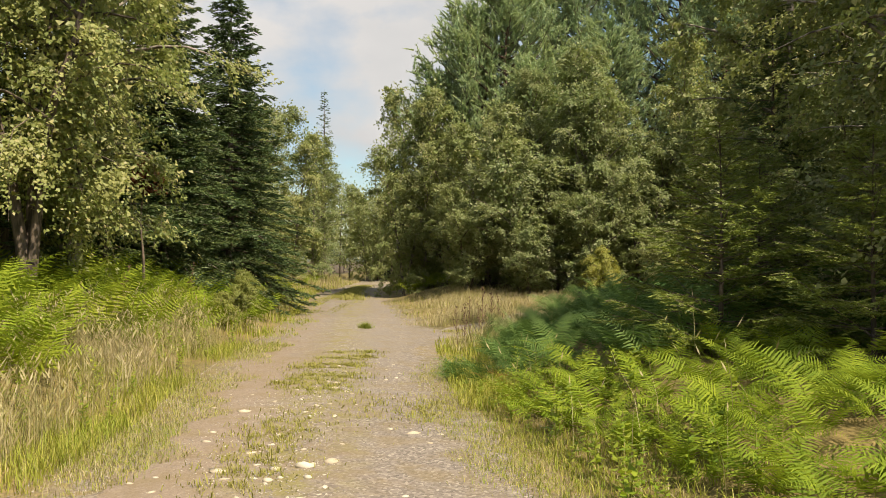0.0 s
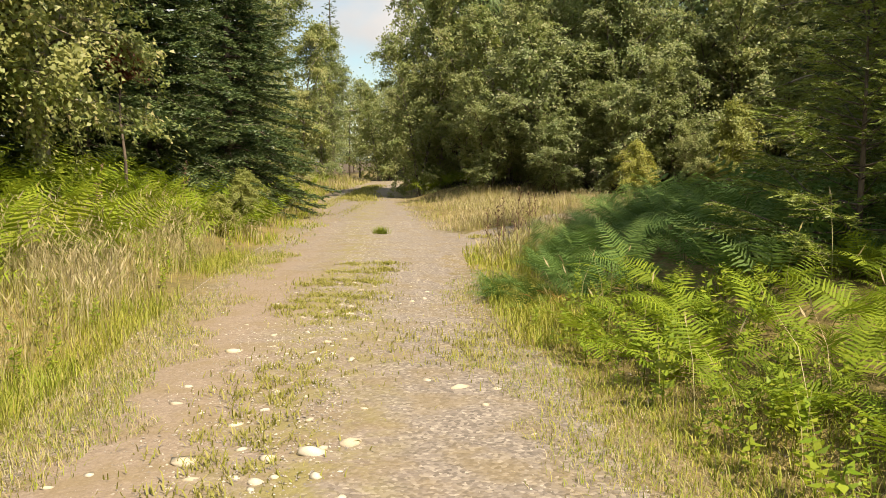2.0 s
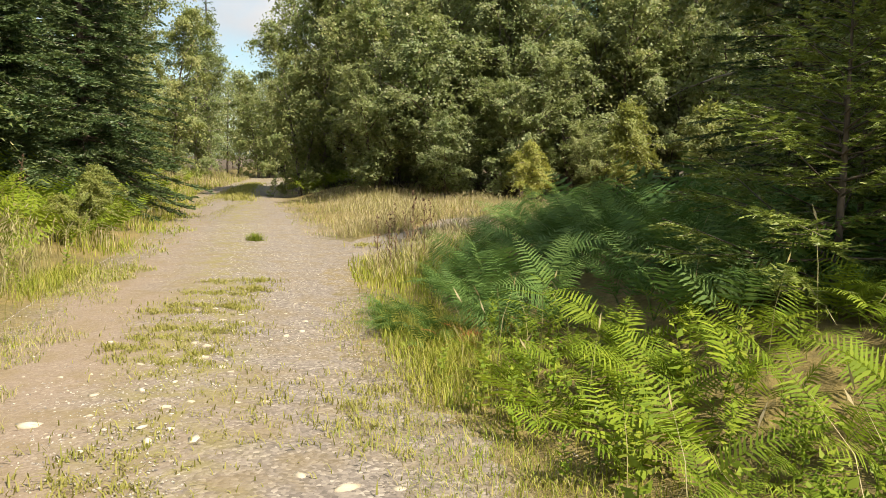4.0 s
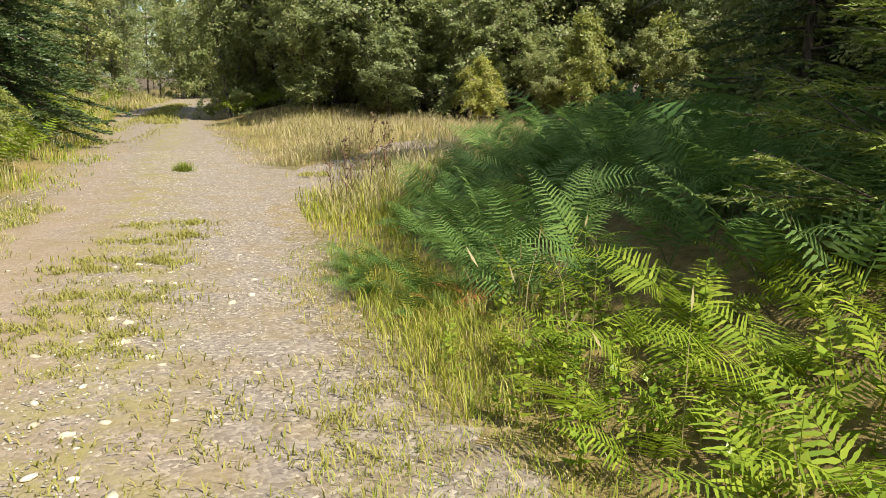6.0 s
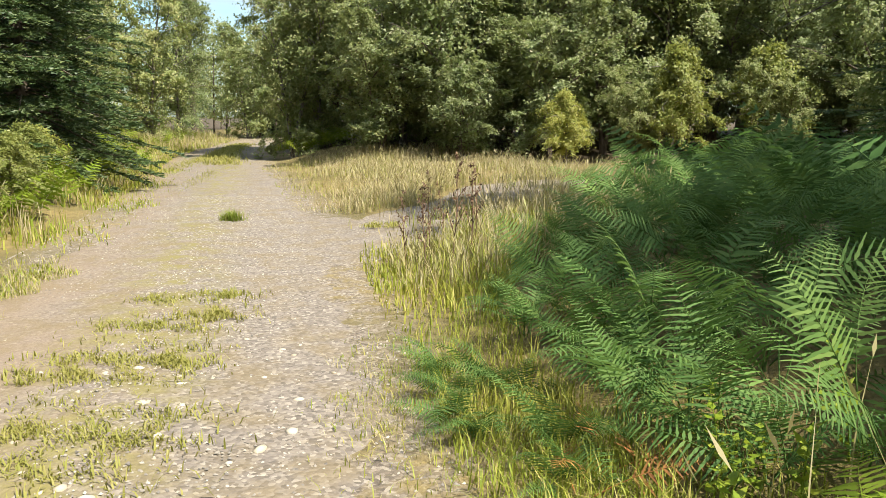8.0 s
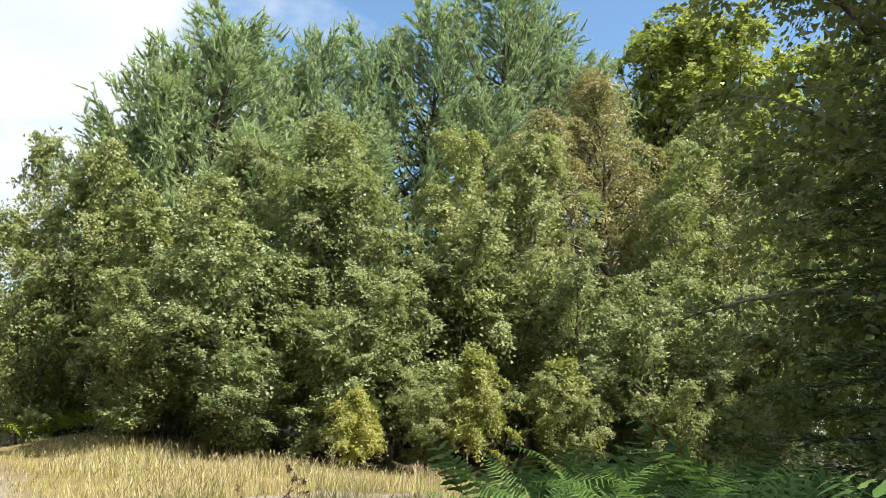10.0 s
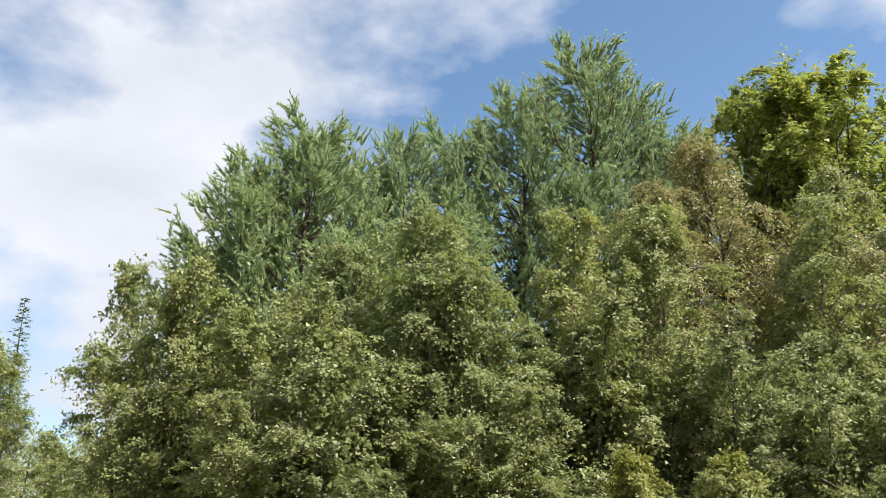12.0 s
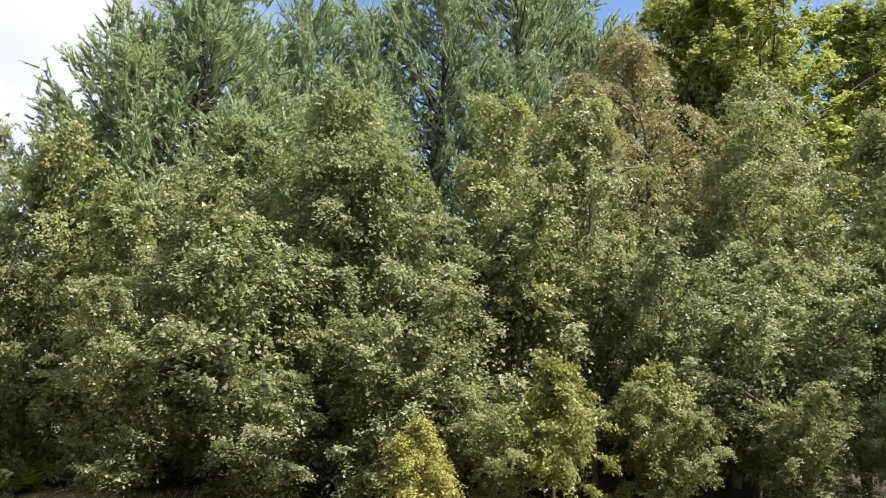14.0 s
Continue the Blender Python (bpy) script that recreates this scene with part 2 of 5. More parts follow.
def track_material():
    """Sandy earth in the near wheel track, grey crushed stone farther on, with a mossy brown middle."""
    m, n, l, b = shader("track_gravel")
    co = n.new("ShaderNodeTexCoord")
    sep = n.new("ShaderNodeSeparateXYZ")
    l.new(co.outputs["Object"], sep.inputs["Vector"])
    cells, coarse = n.new("ShaderNodeTexVoronoi"), n.new("ShaderNodeTexVoronoi")
    cells.inputs["Scale"].default_value, coarse.inputs["Scale"].default_value = 48, 21
    l.new(co.outputs["Object"], cells.inputs["Vector"])
    l.new(co.outputs["Object"], coarse.inputs["Vector"])
    grit, wide = noise_at(n, l, 60, 4, 0.7), noise_at(n, l, 0.8, 5, 0.6)
    grain = ramp(n, l, cells.outputs["Color"], [(0.1, (0.099, 0.085, 0.074)), (0.45, (0.179, 0.152, 0.131)), (0.75, (0.251, 0.217, 0.182)), (0.95, (0.395, 0.350, 0.296))])
    sand = ramp(n, l, grit, [(0.3, (0.180, 0.128, 0.085)), (0.6, (0.268, 0.200, 0.142)), (0.8, (0.360, 0.285, 0.212))])
    # sandy on the near side and in the wheel track, by a slope across and along the track
    along, across, add, wob = (n.new("ShaderNodeMath") for _ in range(4))
    along.operation, along.inputs[1].default_value = "MULTIPLY", -0.085
    across.operation, across.inputs[1].default_value = "MULTIPLY", -0.55
    add.operation = "ADD"
    l.new(sep.outputs["Y"], along.inputs[0])
    l.new(sep.outputs["X"], across.inputs[0])
    l.new(along.outputs[0], add.inputs[0])
    l.new(across.outputs[0], add.inputs[1])
    wob.operation = "MULTIPLY_ADD"
    wob.inputs[1].default_value = 1.3
    l.new(wide, wob.inputs[0])
    l.new(add.outputs[0], wob.inputs[2])
    f = ramp(n, l, wob.outputs[0], [(0.35, (0.12, 0.12, 0.12)), (0.95, (0.72, 0.72, 0.72))])
    c = blend(n, l, grain, sand, f)
    moss = ramp(n, l, noise_at(n, l, 2.6, 6, 0.65), [(0.45, (0, 0, 0)), (0.62, (0.5, 0.5, 0.5))])
    c = blend(n, l, c, (0.185, 0.135, 0.06), moss)
    # thin olive growth along the middle
    lean, off, band = n.new("ShaderNodeMath"), n.new("ShaderNodeMath"), n.new("ShaderNodeMath")
    lean.operation, lean.inputs[1].default_value, lean.inputs[2].default_value = "MULTIPLY_ADD", 0.085, 0.58
    l.new(sep.outputs["Y"], lean.inputs[0])
    off.operation = "ADD"
    l.new(sep.outputs["X"], off.inputs[0])
    l.new(lean.outputs[0], off.inputs[1])
    band.operation = "ABSOLUTE"
    l.new(off.outputs[0], band.inputs[0])
    strip = ramp(n, l, band.outputs[0], [(0.12, (1, 1, 1)), (0.62, (0, 0, 0))])
    tufts = ramp(n, l, noise_at(n, l, 3.4, 7, 0.7), [(0.44, (0, 0, 0)), (0.60, (0.78, 0.78, 0.78))])
    c = blend(n, l, c, (0.20, 0.172, 0.048), blend(n, l, strip, tufts, 1.0, "MULTIPLY"))
    l.new(c, b.inputs["Base Color"])
    b.inputs["Roughness"].default_value = 0.9
    bump, h = n.new("ShaderNodeBump"), n.new("ShaderNodeMath")
    h.operation = "ADD"
    l.new(cells.outputs["Distance"], h.inputs[0])
    l.new(coarse.outputs["Distance"], h.inputs[1])
    bump.inputs["Strength"].default_value, bump.inputs["Distance"].default_value = 0.35, 0.012
    bump.invert = True
    rub = n.new("ShaderNodeMath")
    rub.operation = "MULTIPLY_ADD"
    rub.inputs[1].default_value = 1.2
    l.new(grit, rub.inputs[0])
    l.new(h.outputs[0], rub.inputs[2])
    l.new(rub.outputs[0], bump.inputs["Height"])
    l.new(bump.outputs["Normal"], b.inputs["Normal"])
    return m


def stone_material(name, stops):
    m, n, l, b = shader(name)
    info, geo = n.new("ShaderNodeObjectInfo"), n.new("ShaderNodeNewGeometry")
    s = n.new("ShaderNodeMath")
    s.operation = "ADD"
    l.new(info.outputs["Random"], s.inputs[0])
    l.new(geo.outputs["Random Per Island"], s.inputs[1])
    fr = n.new("ShaderNodeMath")
    fr.operation = "FRACT"
    l.new(s.outputs[0], fr.inputs[0])
    c = ramp(n, l, fr.outputs[0], stops)
    c = blend(n, l, c, ramp(n, l, noise_at(n, l, 40, 5, 0.7), [(0.3, (0.6, 0.57, 0.52)), (0.65, (1.05, 1.03, 1.0))]), 0.8, "MULTIPLY")
    l.new(c, b.inputs["Base Color"])
    b.inputs["Roughness"].default_value = 0.85
    return m


M_GROUND, M_TRACK = ground_material(), track_material()
M_STONE = stone_material("pale_stone", [(0.0, (0.415, 0.346, 0.259)), (0.5, (0.535, 0.467, 0.362)), (1.0, (0.64, 0.578, 0.484))])
M_CHIP = stone_material("stone_chip", [(0.0, (0.148, 0.133, 0.122)), (0.4, (0.281, 0.252, 0.222)), (0.75, (0.37, 0.333, 0.285)), (1.0, (0.518, 0.474, 0.407))])


# ---- mesh tools ----
def mesh_of(name, verts, tris=None, quads=None, mats=(), smooth=False):
    me = bpy.data.meshes.new(name)
    tris = np.zeros((0, 3), int) if tris is None else np.asarray(tris, int).reshape(-1, 3)
    quads = np.zeros((0, 4), int) if quads is None else np.asarray(quads, int).reshape(-1, 4)
    verts = np.asarray(verts, float).reshape(-1, 3)
    me.vertices.add(len(verts))
    me.vertices.foreach_set("co", verts.ravel())
    me.loops.add(tris.size + quads.size)
    me.loops.foreach_set("vertex_index", np.concatenate([tris.ravel(), quads.ravel()]))
    me.polygons.add(len(tris) + len(quads))
    me.polygons.foreach_set("loop_start", np.concatenate([np.arange(len(tris)) * 3, tris.size + np.arange(len(quads)) * 4]))
    if smooth:
        me.polygons.foreach_set("use_smooth", np.ones(len(tris) + len(quads), bool))
    me.update(calc_edges=True)
    for m in mats:
        me.materials.append(m)
    return me


class Soup:
    """Gathers vertices and faces."""

    def __init__(self):
        self.v, self.t, self.q, self.n = [], [], [], 0

    def add(self, verts, tris=None, quads=None):
        verts = np.asarray(verts, float).reshape(-1, 3)
        self.v.append(verts)
        if tris is not None:
            self.t.append(np.asarray(tris).reshape(-1, 3) + self.n)
        if quads is not None:
            self.q.append(np.asarray(quads).reshape(-1, 4) + self.n)
        self.n += len(verts)

    def mesh(self, name, mat, smooth=False):
        return mesh_of(name, np.concatenate(self.v), np.concatenate(self.t) if self.t else None,
                       np.concatenate(self.q) if self.q else None, (mat,), smooth)


def unit(a):
    return a / np.maximum(np.linalg.norm(a, axis=-1, keepdims=True), 1e-9)


def tubes(soup, pts, rad, sides=4):
    """n tapered tubes at once: pts (n, k, 3), rad (n, k)."""
    pts = np.asarray(pts, float)
    n, k, _ = pts.shape
    tan = unit(np.gradient(pts, axis=1))
    ref = np.where(np.abs(tan[..., 2:]) > 0.9, np.array([1.0, 0.2, 0]), np.array([0, 0, 1.0]))
    u = unit(np.cross(tan, ref))
    v = np.cross(tan, u)
    a = np.arange(sides) * 2 * np.pi / sides
    ring = pts[:, :, None] + np.asarray(rad)[:, :, None, None] * (u[:, :, None] * np.cos(a)[:, None] + v[:, :, None] * np.sin(a)[:, None])
    i = np.arange(n)[:, None, None] * k * sides + np.arange(k - 1)[None, :, None] * sides
    j = np.arange(sides)[None, None, :]
    j2 = (j + 1) % sides
    soup.add(ring, quads=np.stack([i + j, i + j2, i + sides + j2, i + sides + j], -1))


def leaves(soup, c, d, s, length, width, small=False):
    """Folded diamond leaves from their stalk ends c along d, with side s; small: bare triangles."""
    length, width = np.asarray(length)[:, None], np.asarray(width)[:, None]
    if small:
        soup.add(np.stack([c, c + d * length * 0.7 + s * width * 1.5, c + d * length * 1.05 - s * width * 0.6], 1), tris=np.arange(len(c) * 3).reshape(-1, 3))
        return
    nrm = np.cross(d, s) * width * 0.35
    v = np.stack([c, c + d * length * 0.42 + s * width + nrm, c + d * length, c + d * length * 0.42 - s * width + nrm], 1)
    soup.add(v, quads=np.arange(len(c) * 4).reshape(-1, 4))


def spikes(soup, c, d, s, length, width):
    """Single needles: a thin triangle from c along d."""
    length, width = np.asarray(length)[:, None], np.asarray(width)[:, None]
    soup.add(np.stack([c - s * width, c + s * width, c + d * length], 1), tris=np.arange(len(c) * 3).reshape(-1, 3))


def side_of(rng, d):
    return unit(np.cross(d, rng.normal(size=d.shape)))


def part(name, me, parent, label=""):
    ob = new(name, me)
    ob.parent = parent
    if label:
        tagged(ob, label)
    return ob


# ---- the lie of the land ----
TRACK_L = np.array([(-6, -1.9), (3, -2.1), (8, -2.4), (10, -2.65), (13, -2.9), (18, -3.2), (21, -3.5), (27, -4.1), (33, -4.9), (40, -5.6), (90, -6)])
TRACK_R = np.array([(-6, 0.7), (5, 0.5), (7.8, 0.0), (9.5, -0.25), (12, -0.35), (16.5, -0.5), (21, -1.0), (27, -1.8), (33, -2.6), (41, -3.4), (90, -3.4)])


def edge_l(y):
    return np.interp(y, TRACK_L[:, 0], TRACK_L[:, 1])


def edge_r(y):
    return np.interp(y, TRACK_R[:, 0], TRACK_R[:, 1])


def step01(a, b, x):
    t = np.clip((x - a) / (b - a), 0, 1)
    return t * t * (3 - 2 * t)


def land(x, y):
    """Height of the ground: flat on the track, a low bank on either side."""
    x, y = np.asarray(x, float), np.asarray(y, float)
    left = step01(0.7, 3.6, edge_l(y) - x) * 0.85 * (1 - 0.6 * step01(20, 30, y))
    right = step01(0.4, 3.0, x - edge_r(y)) * 0.58 * (1 - 0.7 * step01(14, 17, y) * (1 - step01(27, 33, y)))
    rough = 0.03 * np.sin(2.1 * x + 0.7 * y) * np.cos(1.3 * y - 0.8 * x) * (step01(0.2, 1.0, edge_l(y) - x) + step01(0.2, 1.0, x - edge_r(y)))
    return (left + right + rough) * (1 - step01(70, 120, np.hypot(x, y - 20)))


def under_trees(x, y):
    """1 where leaf litter covers the ground, 0 in the open."""
    left = step01(2.6, 3.8, edge_l(y) - x)
    right = step01(2.2, 3.6, x - edge_r(y)) * (1 - step01(15, 17.5, y))
    wall = step01(0, 1.5, y - np.interp(x, [-2.5, -1, 1, 2, 3.6, 6.6, 40], [38, 33, 31.5, 28.5, 26.5, 26.5, 22]))
    return np.clip(left + right + wall * (x > edge_r(y) + 1.0), 0, 1)


def build_ground():
    def axis(lo, hi, step, far):
        mid = np.arange(lo, hi + step / 2, step)
        out = np.geomspace(step * 2, far, 22)
        return np.concatenate([lo - out[::-1], mid, hi + out])
    xs, ys = axis(-12, 12, 0.3, 900), axis(-4, 60, 0.3, 900)
    gx, gy = np.meshgrid(xs, ys)
    v = np.stack([gx, gy, land(gx, gy)], -1)
    i = np.arange(len(ys) - 1)[:, None] * len(xs) + np.arange(len(xs) - 1)[None]
    me = mesh_of("ground", v, None, np.stack([i, i + 1, i + len(xs) + 1, i + len(xs)], -1), (M_GROUND,), True)
    me.attributes.new("litter", "FLOAT", "POINT").data.foreach_set("value", under_trees(gx, gy).ravel())
    beside = np.maximum(edge_l(gy) - gx, gx - edge_r(gy))
    me.attributes.new("grit", "FLOAT", "POINT").data.foreach_set("value", (1 - step01(0.05, 0.7, beside)).ravel())
    ob = new("ground", me)
    return tagged(ob, "forest ground of dry grass, litter and brown soil", "ground", kind="structure")


def ribbon(pairs, step, rng, fray, z, crown):
    """A strip between pairs of edge points, with frayed edges: vertices and quads."""
    p = np.asarray(pairs, float)
    mid = p.reshape(-1, 2, 2).mean(1)
    d = np.concatenate([[0], np.cumsum(np.linalg.norm(np.diff(mid, axis=0), axis=1))])
    s = np.arange(0, d[-1], step)
    e = np.stack([np.interp(s, d, p[:, k]) for k in range(4)], 1)
    l, r = e[:, :2], e[:, 2:]
    n = len(s)
    wave = lambda: fray * (rng.normal(size=n) * 0.4 + np.interp(s, s[::6], rng.normal(size=len(s[::6]))) * 0.8)
    w = unit(r - l)
    l, r = l - w * wave()[:, None], r + w * wave()[:, None]
    k = 13
    f = np.linspace(0, 1, k)
    xy = l[:, None] * (1 - f)[None, :, None] + r[:, None] * f[None, :, None]
    h = z + crown * (0.25 * np.sin(np.pi * f) + 0.75 * np.exp(-((f - 0.5) / 0.16) ** 2)) - 0.03 * (np.abs(2 * f - 1) ** 8)
    h = h[None, :] + rng.normal(size=(n, k)) * 0.003
    i = np.arange(n - 1)[:, None] * k + np.arange(k - 1)[None]
    return np.concatenate([xy, h[..., None]], -1), np.stack([i, i + 1, i + k + 1, i + k], -1)


# ---- trees ----
def broadleaf(seed, h, r, base, limbs, twigs, per_twig, size, droop=0.6, trunks=1, small=True, inner=130, grow_leaf=1.22):
    """A leafy tree: wood and leaf soups. r: crown radius; base: height of the lowest limbs."""
    rng = np.random.default_rng(seed)
    wood, crown = Soup(), Soup()
    for k in range(trunks):
        kk = 10
        f = np.linspace(0, 1, kk)
        bend = rng.normal(size=2) * 0.05 * h + (0 if trunks == 1 else 1) * r * 0.4 * np.array([math.cos(k * 2.4 + seed), math.sin(k * 2.4 + seed)])
        wob = np.cumsum(rng.normal(size=(kk, 2)) * 0.012 * h, 0)
        hh = h * (1 if k == 0 else rng.uniform(0.75, 0.95))
        trunk = np.stack([bend[0] * f ** 1.3 + wob[:, 0] * f, bend[1] * f ** 1.3 + wob[:, 1] * f, hh * f * 0.97], 1)
        tubes(wood, trunk[None], (np.maximum(0.012 * hh * (1 - f) ** 0.8, 0.006) * (1 + 0.5 * np.exp(-f * 25)))[None], 7)
        n = limbs // trunks
        t = np.clip(base / hh + (1 - base / hh) * (np.arange(n) + rng.uniform(0, 1, n)) / n, 0.03, 0.985)
        p0 = np.stack([np.interp(t, f, trunk[:, i]) for i in range(3)], 1)
        p = (t - base / hh) / (1 - base / hh)
        az = np.arange(n) * 2.39996 + rng.uniform(-0.5, 0.5, n)
        reach = r * np.maximum(0.22, np.sin(np.pi * (0.16 + 0.78 * p)) ** 0.8) * rng.uniform(0.72, 1.15, n) / (1 if trunks == 1 else 1.25)
        el = np.radians(12 + 55 * p + rng.normal(size=n) * 9)
        s = np.linspace(0, 1, 6)
        out = np.stack([np.cos(az), np.sin(az)], 1)
        run = reach[:, None] * s * np.cos(el)[:, None]
        rise = reach[:, None] * (s * np.sin(el)[:, None] * 1.15 - droop * 0.45 * s ** 2.2)
        side = np.cumsum(rng.normal(size=(n, 6)) * 0.05, 1) * reach[:, None]
        limb = p0[:, None] + np.stack([out[:, :1] * run - out[:, 1:] * side, out[:, 1:] * run + out[:, :1] * side, rise], -1)
        tubes(wood, limb, np.maximum(0.016 * reach[:, None] * (1 - s) ** 0.9, 0.004), 4)
        # twigs
        m = n * twigs
        which = np.repeat(np.arange(n), twigs)
        knots = np.sort(rng.uniform(0.22, 1.0, (n, 5)) ** 0.8, 1)
        kn = rng.integers(0, 5, m)
        ss = np.clip(knots[which, kn] + rng.normal(size=m) * 0.03, 0.1, 1.0)
        aim = rng.normal(size=(n, 5, 3)) * 0.75
        a = np.minimum((ss * 5).astype(int), 4)
        fr = (ss * 5 - a)[:, None]
        root = limb[which, a] * (1 - fr) + limb[which, a + 1] * fr
        td = unit(np.concatenate([out[which] * 0.5, np.zeros((m, 1))], 1) + aim[which, kn] + rng.normal(size=(m, 3)) * 0.33 + np.array([0, 0, 0.18 - 0.3 * droop]))
        tl = rng.uniform(0.3, 0.95, m) * (0.22 * r + 0.22)
        u = np.linspace(0, 1, 4)
        twig = root[:, None] + td[:, None] * (tl[:, None] * u)[..., None]
        twig[..., 2] -= droop * 0.75 * tl[:, None] * u ** 1.8
        some = twig[::3][:, [0, 2, 3]]
        tubes(wood, some, np.full((len(some), 3), 1.0) * np.array([0.005, 0.003, 0.002]), 3)
        # larger fill leaves inside the crown, added to block view and light
        qi = n * inner
        wi = np.repeat(np.arange(n), inner)
        si = rng.uniform(0.0, 0.55, qi)
        ai = np.minimum((si * 5).astype(int), 4)
        fi = (si * 5 - ai)[:, None]
        ci = limb[wi, ai] * (1 - fi) + limb[wi, ai + 1] * fi + rng.normal(size=(qi, 3)) * 0.085 * r
        di = unit(rng.normal(size=(qi, 3)))
        li = rng.uniform(0.08, 0.13, qi) * min(2.0, size / 0.066)
        leaves(crown, ci, di, side_of(rng, di), li, li * 0.36, True)
        # leaves lie in tiers along the twigs, their upper sides to the light
        per = int(per_twig * 1.2)
        q = m * per
        w2 = np.repeat(np.arange(m), per)
        uu = rng.uniform(0.08, 1.0, q)
        a = np.minimum((uu * 3).astype(int), 2)
        fr = (uu * 3 - a)[:, None]
        c = twig[w2, a] * (1 - fr) + twig[w2, a + 1] * fr + rng.normal(size=(q, 3)) * np.array([0.06, 0.06, 0.03])
        outward = np.concatenate([out[which], np.zeros((m, 1))], 1)[w2]
        face = unit(np.array([0, 0, 0.95 - 0.4 * droop]) + outward * (0.35 + 0.2 * droop) + rng.normal(size=(q, 3)) * 0.38)
        d = rng.normal(size=(q, 3)) * 0.7 + td[w2] * 0.6 + np.array([0, 0, -0.5])
        d = unit(d - face * (d * face).sum(1, keepdims=True))
        ln = size * grow_leaf * rng.uniform(0.65, 1.25, q)
        leaves(crown, c, d, unit(np.cross(face, d)), ln, ln * 0.38, small)
    return wood, crown


def pine(seed, h, r, base):
    """A Scots pine: whorls of upswept limbs with brush-like shoots."""
    rng = np.random.default_rng(seed)
    wood, crown = Soup(), Soup()
    f = np.linspace(0, 1, 10)
    wob = np.cumsum(rng.normal(size=(10, 2)) * 0.008 * h, 0)
    trunk = np.stack([wob[:, 0], wob[:, 1], h * f * 0.985], 1)
    tubes(wood, trunk[None], np.maximum(0.013 * h * (1 - f) ** 0.8, 0.012)[None], 7)
    z = base
    roots, azs, reach = [], [], []
    while z < h * 0.97:
        for j in range(5):
            roots.append(z + rng.uniform(-0.12, 0.12))
            azs.append(j * 1.2566 + z * 2.1 + rng.uniform(-0.3, 0.3))
            p = (h - z) / (h - base)
            reach.append((0.6 + (r - 0.4) * min(1.0, (2.4 * p) ** 0.65) * (0.75 + 0.25 * math.sin(3 * p))) * rng.uniform(0.7, 1.12))
        z += 0.46 + 0.36 * (h - z) / h
    zs, azs, reach = np.array(roots), np.array(azs), np.array(reach)
    n = len(zs)
    p0 = np.stack([np.interp(zs / h, f, trunk[:, 0]), np.interp(zs / h, f, trunk[:, 1]), zs], 1)
    up = 0.35 + 0.8 * (zs - base) / (h - base)
    s = np.linspace(0, 1, 6)
    out = np.stack([np.cos(azs), np.sin(azs)], 1)
    run = reach[:, None] * s * 0.92
    rise = reach[:, None] * up[:, None] * (0.25 * s + 0.6 * s ** 2.0)
    limb = p0[:, None] + np.stack([out[:, :1] * run, out[:, 1:] * run, rise], -1)
    tubes(wood, limb, np.maximum(0.018 * reach[:, None] * (1 - s) ** 0.8, 0.006), 4)
    per = 22
    m = n * per
    which = np.repeat(np.arange(n), per)
    ss = np.concatenate([rng.uniform(0.03, 1.0, (n, per - 1)) ** 0.75, np.ones((n, 1))], 1).ravel()
    a = np.minimum((ss * 5).astype(int), 4)
    fr = (ss * 5 - a)[:, None]
    root = limb[which, a] * (1 - fr) + limb[which, a + 1] * fr + rng.normal(size=(m, 3)) * np.array([0.22, 0.22, 0.12]) * (1 - 0.6 * ss)[:, None]
    sd = unit(np.concatenate([out[which] * 0.6, np.full((m, 1), 0.72)], 1) + rng.normal(size=(m, 3)) * 0.42)
    sl = rng.uniform(0.30, 0.66, m)
    tubes(wood, np.stack([root, root + sd * sl[:, None] * 0.8], 1)[::4], np.full((len(root[::4]), 2), 0.007), 3)
    # dense brushes: a solid middle under a coat of needles
    for turn in range(2):
        spikes(crown, root, sd, side_of(rng, sd), sl * 1.08, np.full(m, 0.055))
    per_n = 26
    w2 = np.repeat(np.arange(m), per_n)
    u = rng.uniform(0.0, 1.0, m * per_n)
    c = root[w2] + sd[w2] * (sl[w2] * u)[:, None]
    d = unit(side_of(rng, sd[w2]) * 0.75 + sd[w2] * 0.7)
    spikes(crown, c, d, side_of(rng, d), rng.uniform(0.10, 0.17, len(u)), np.full(len(u), 0.018))
    return wood, crown


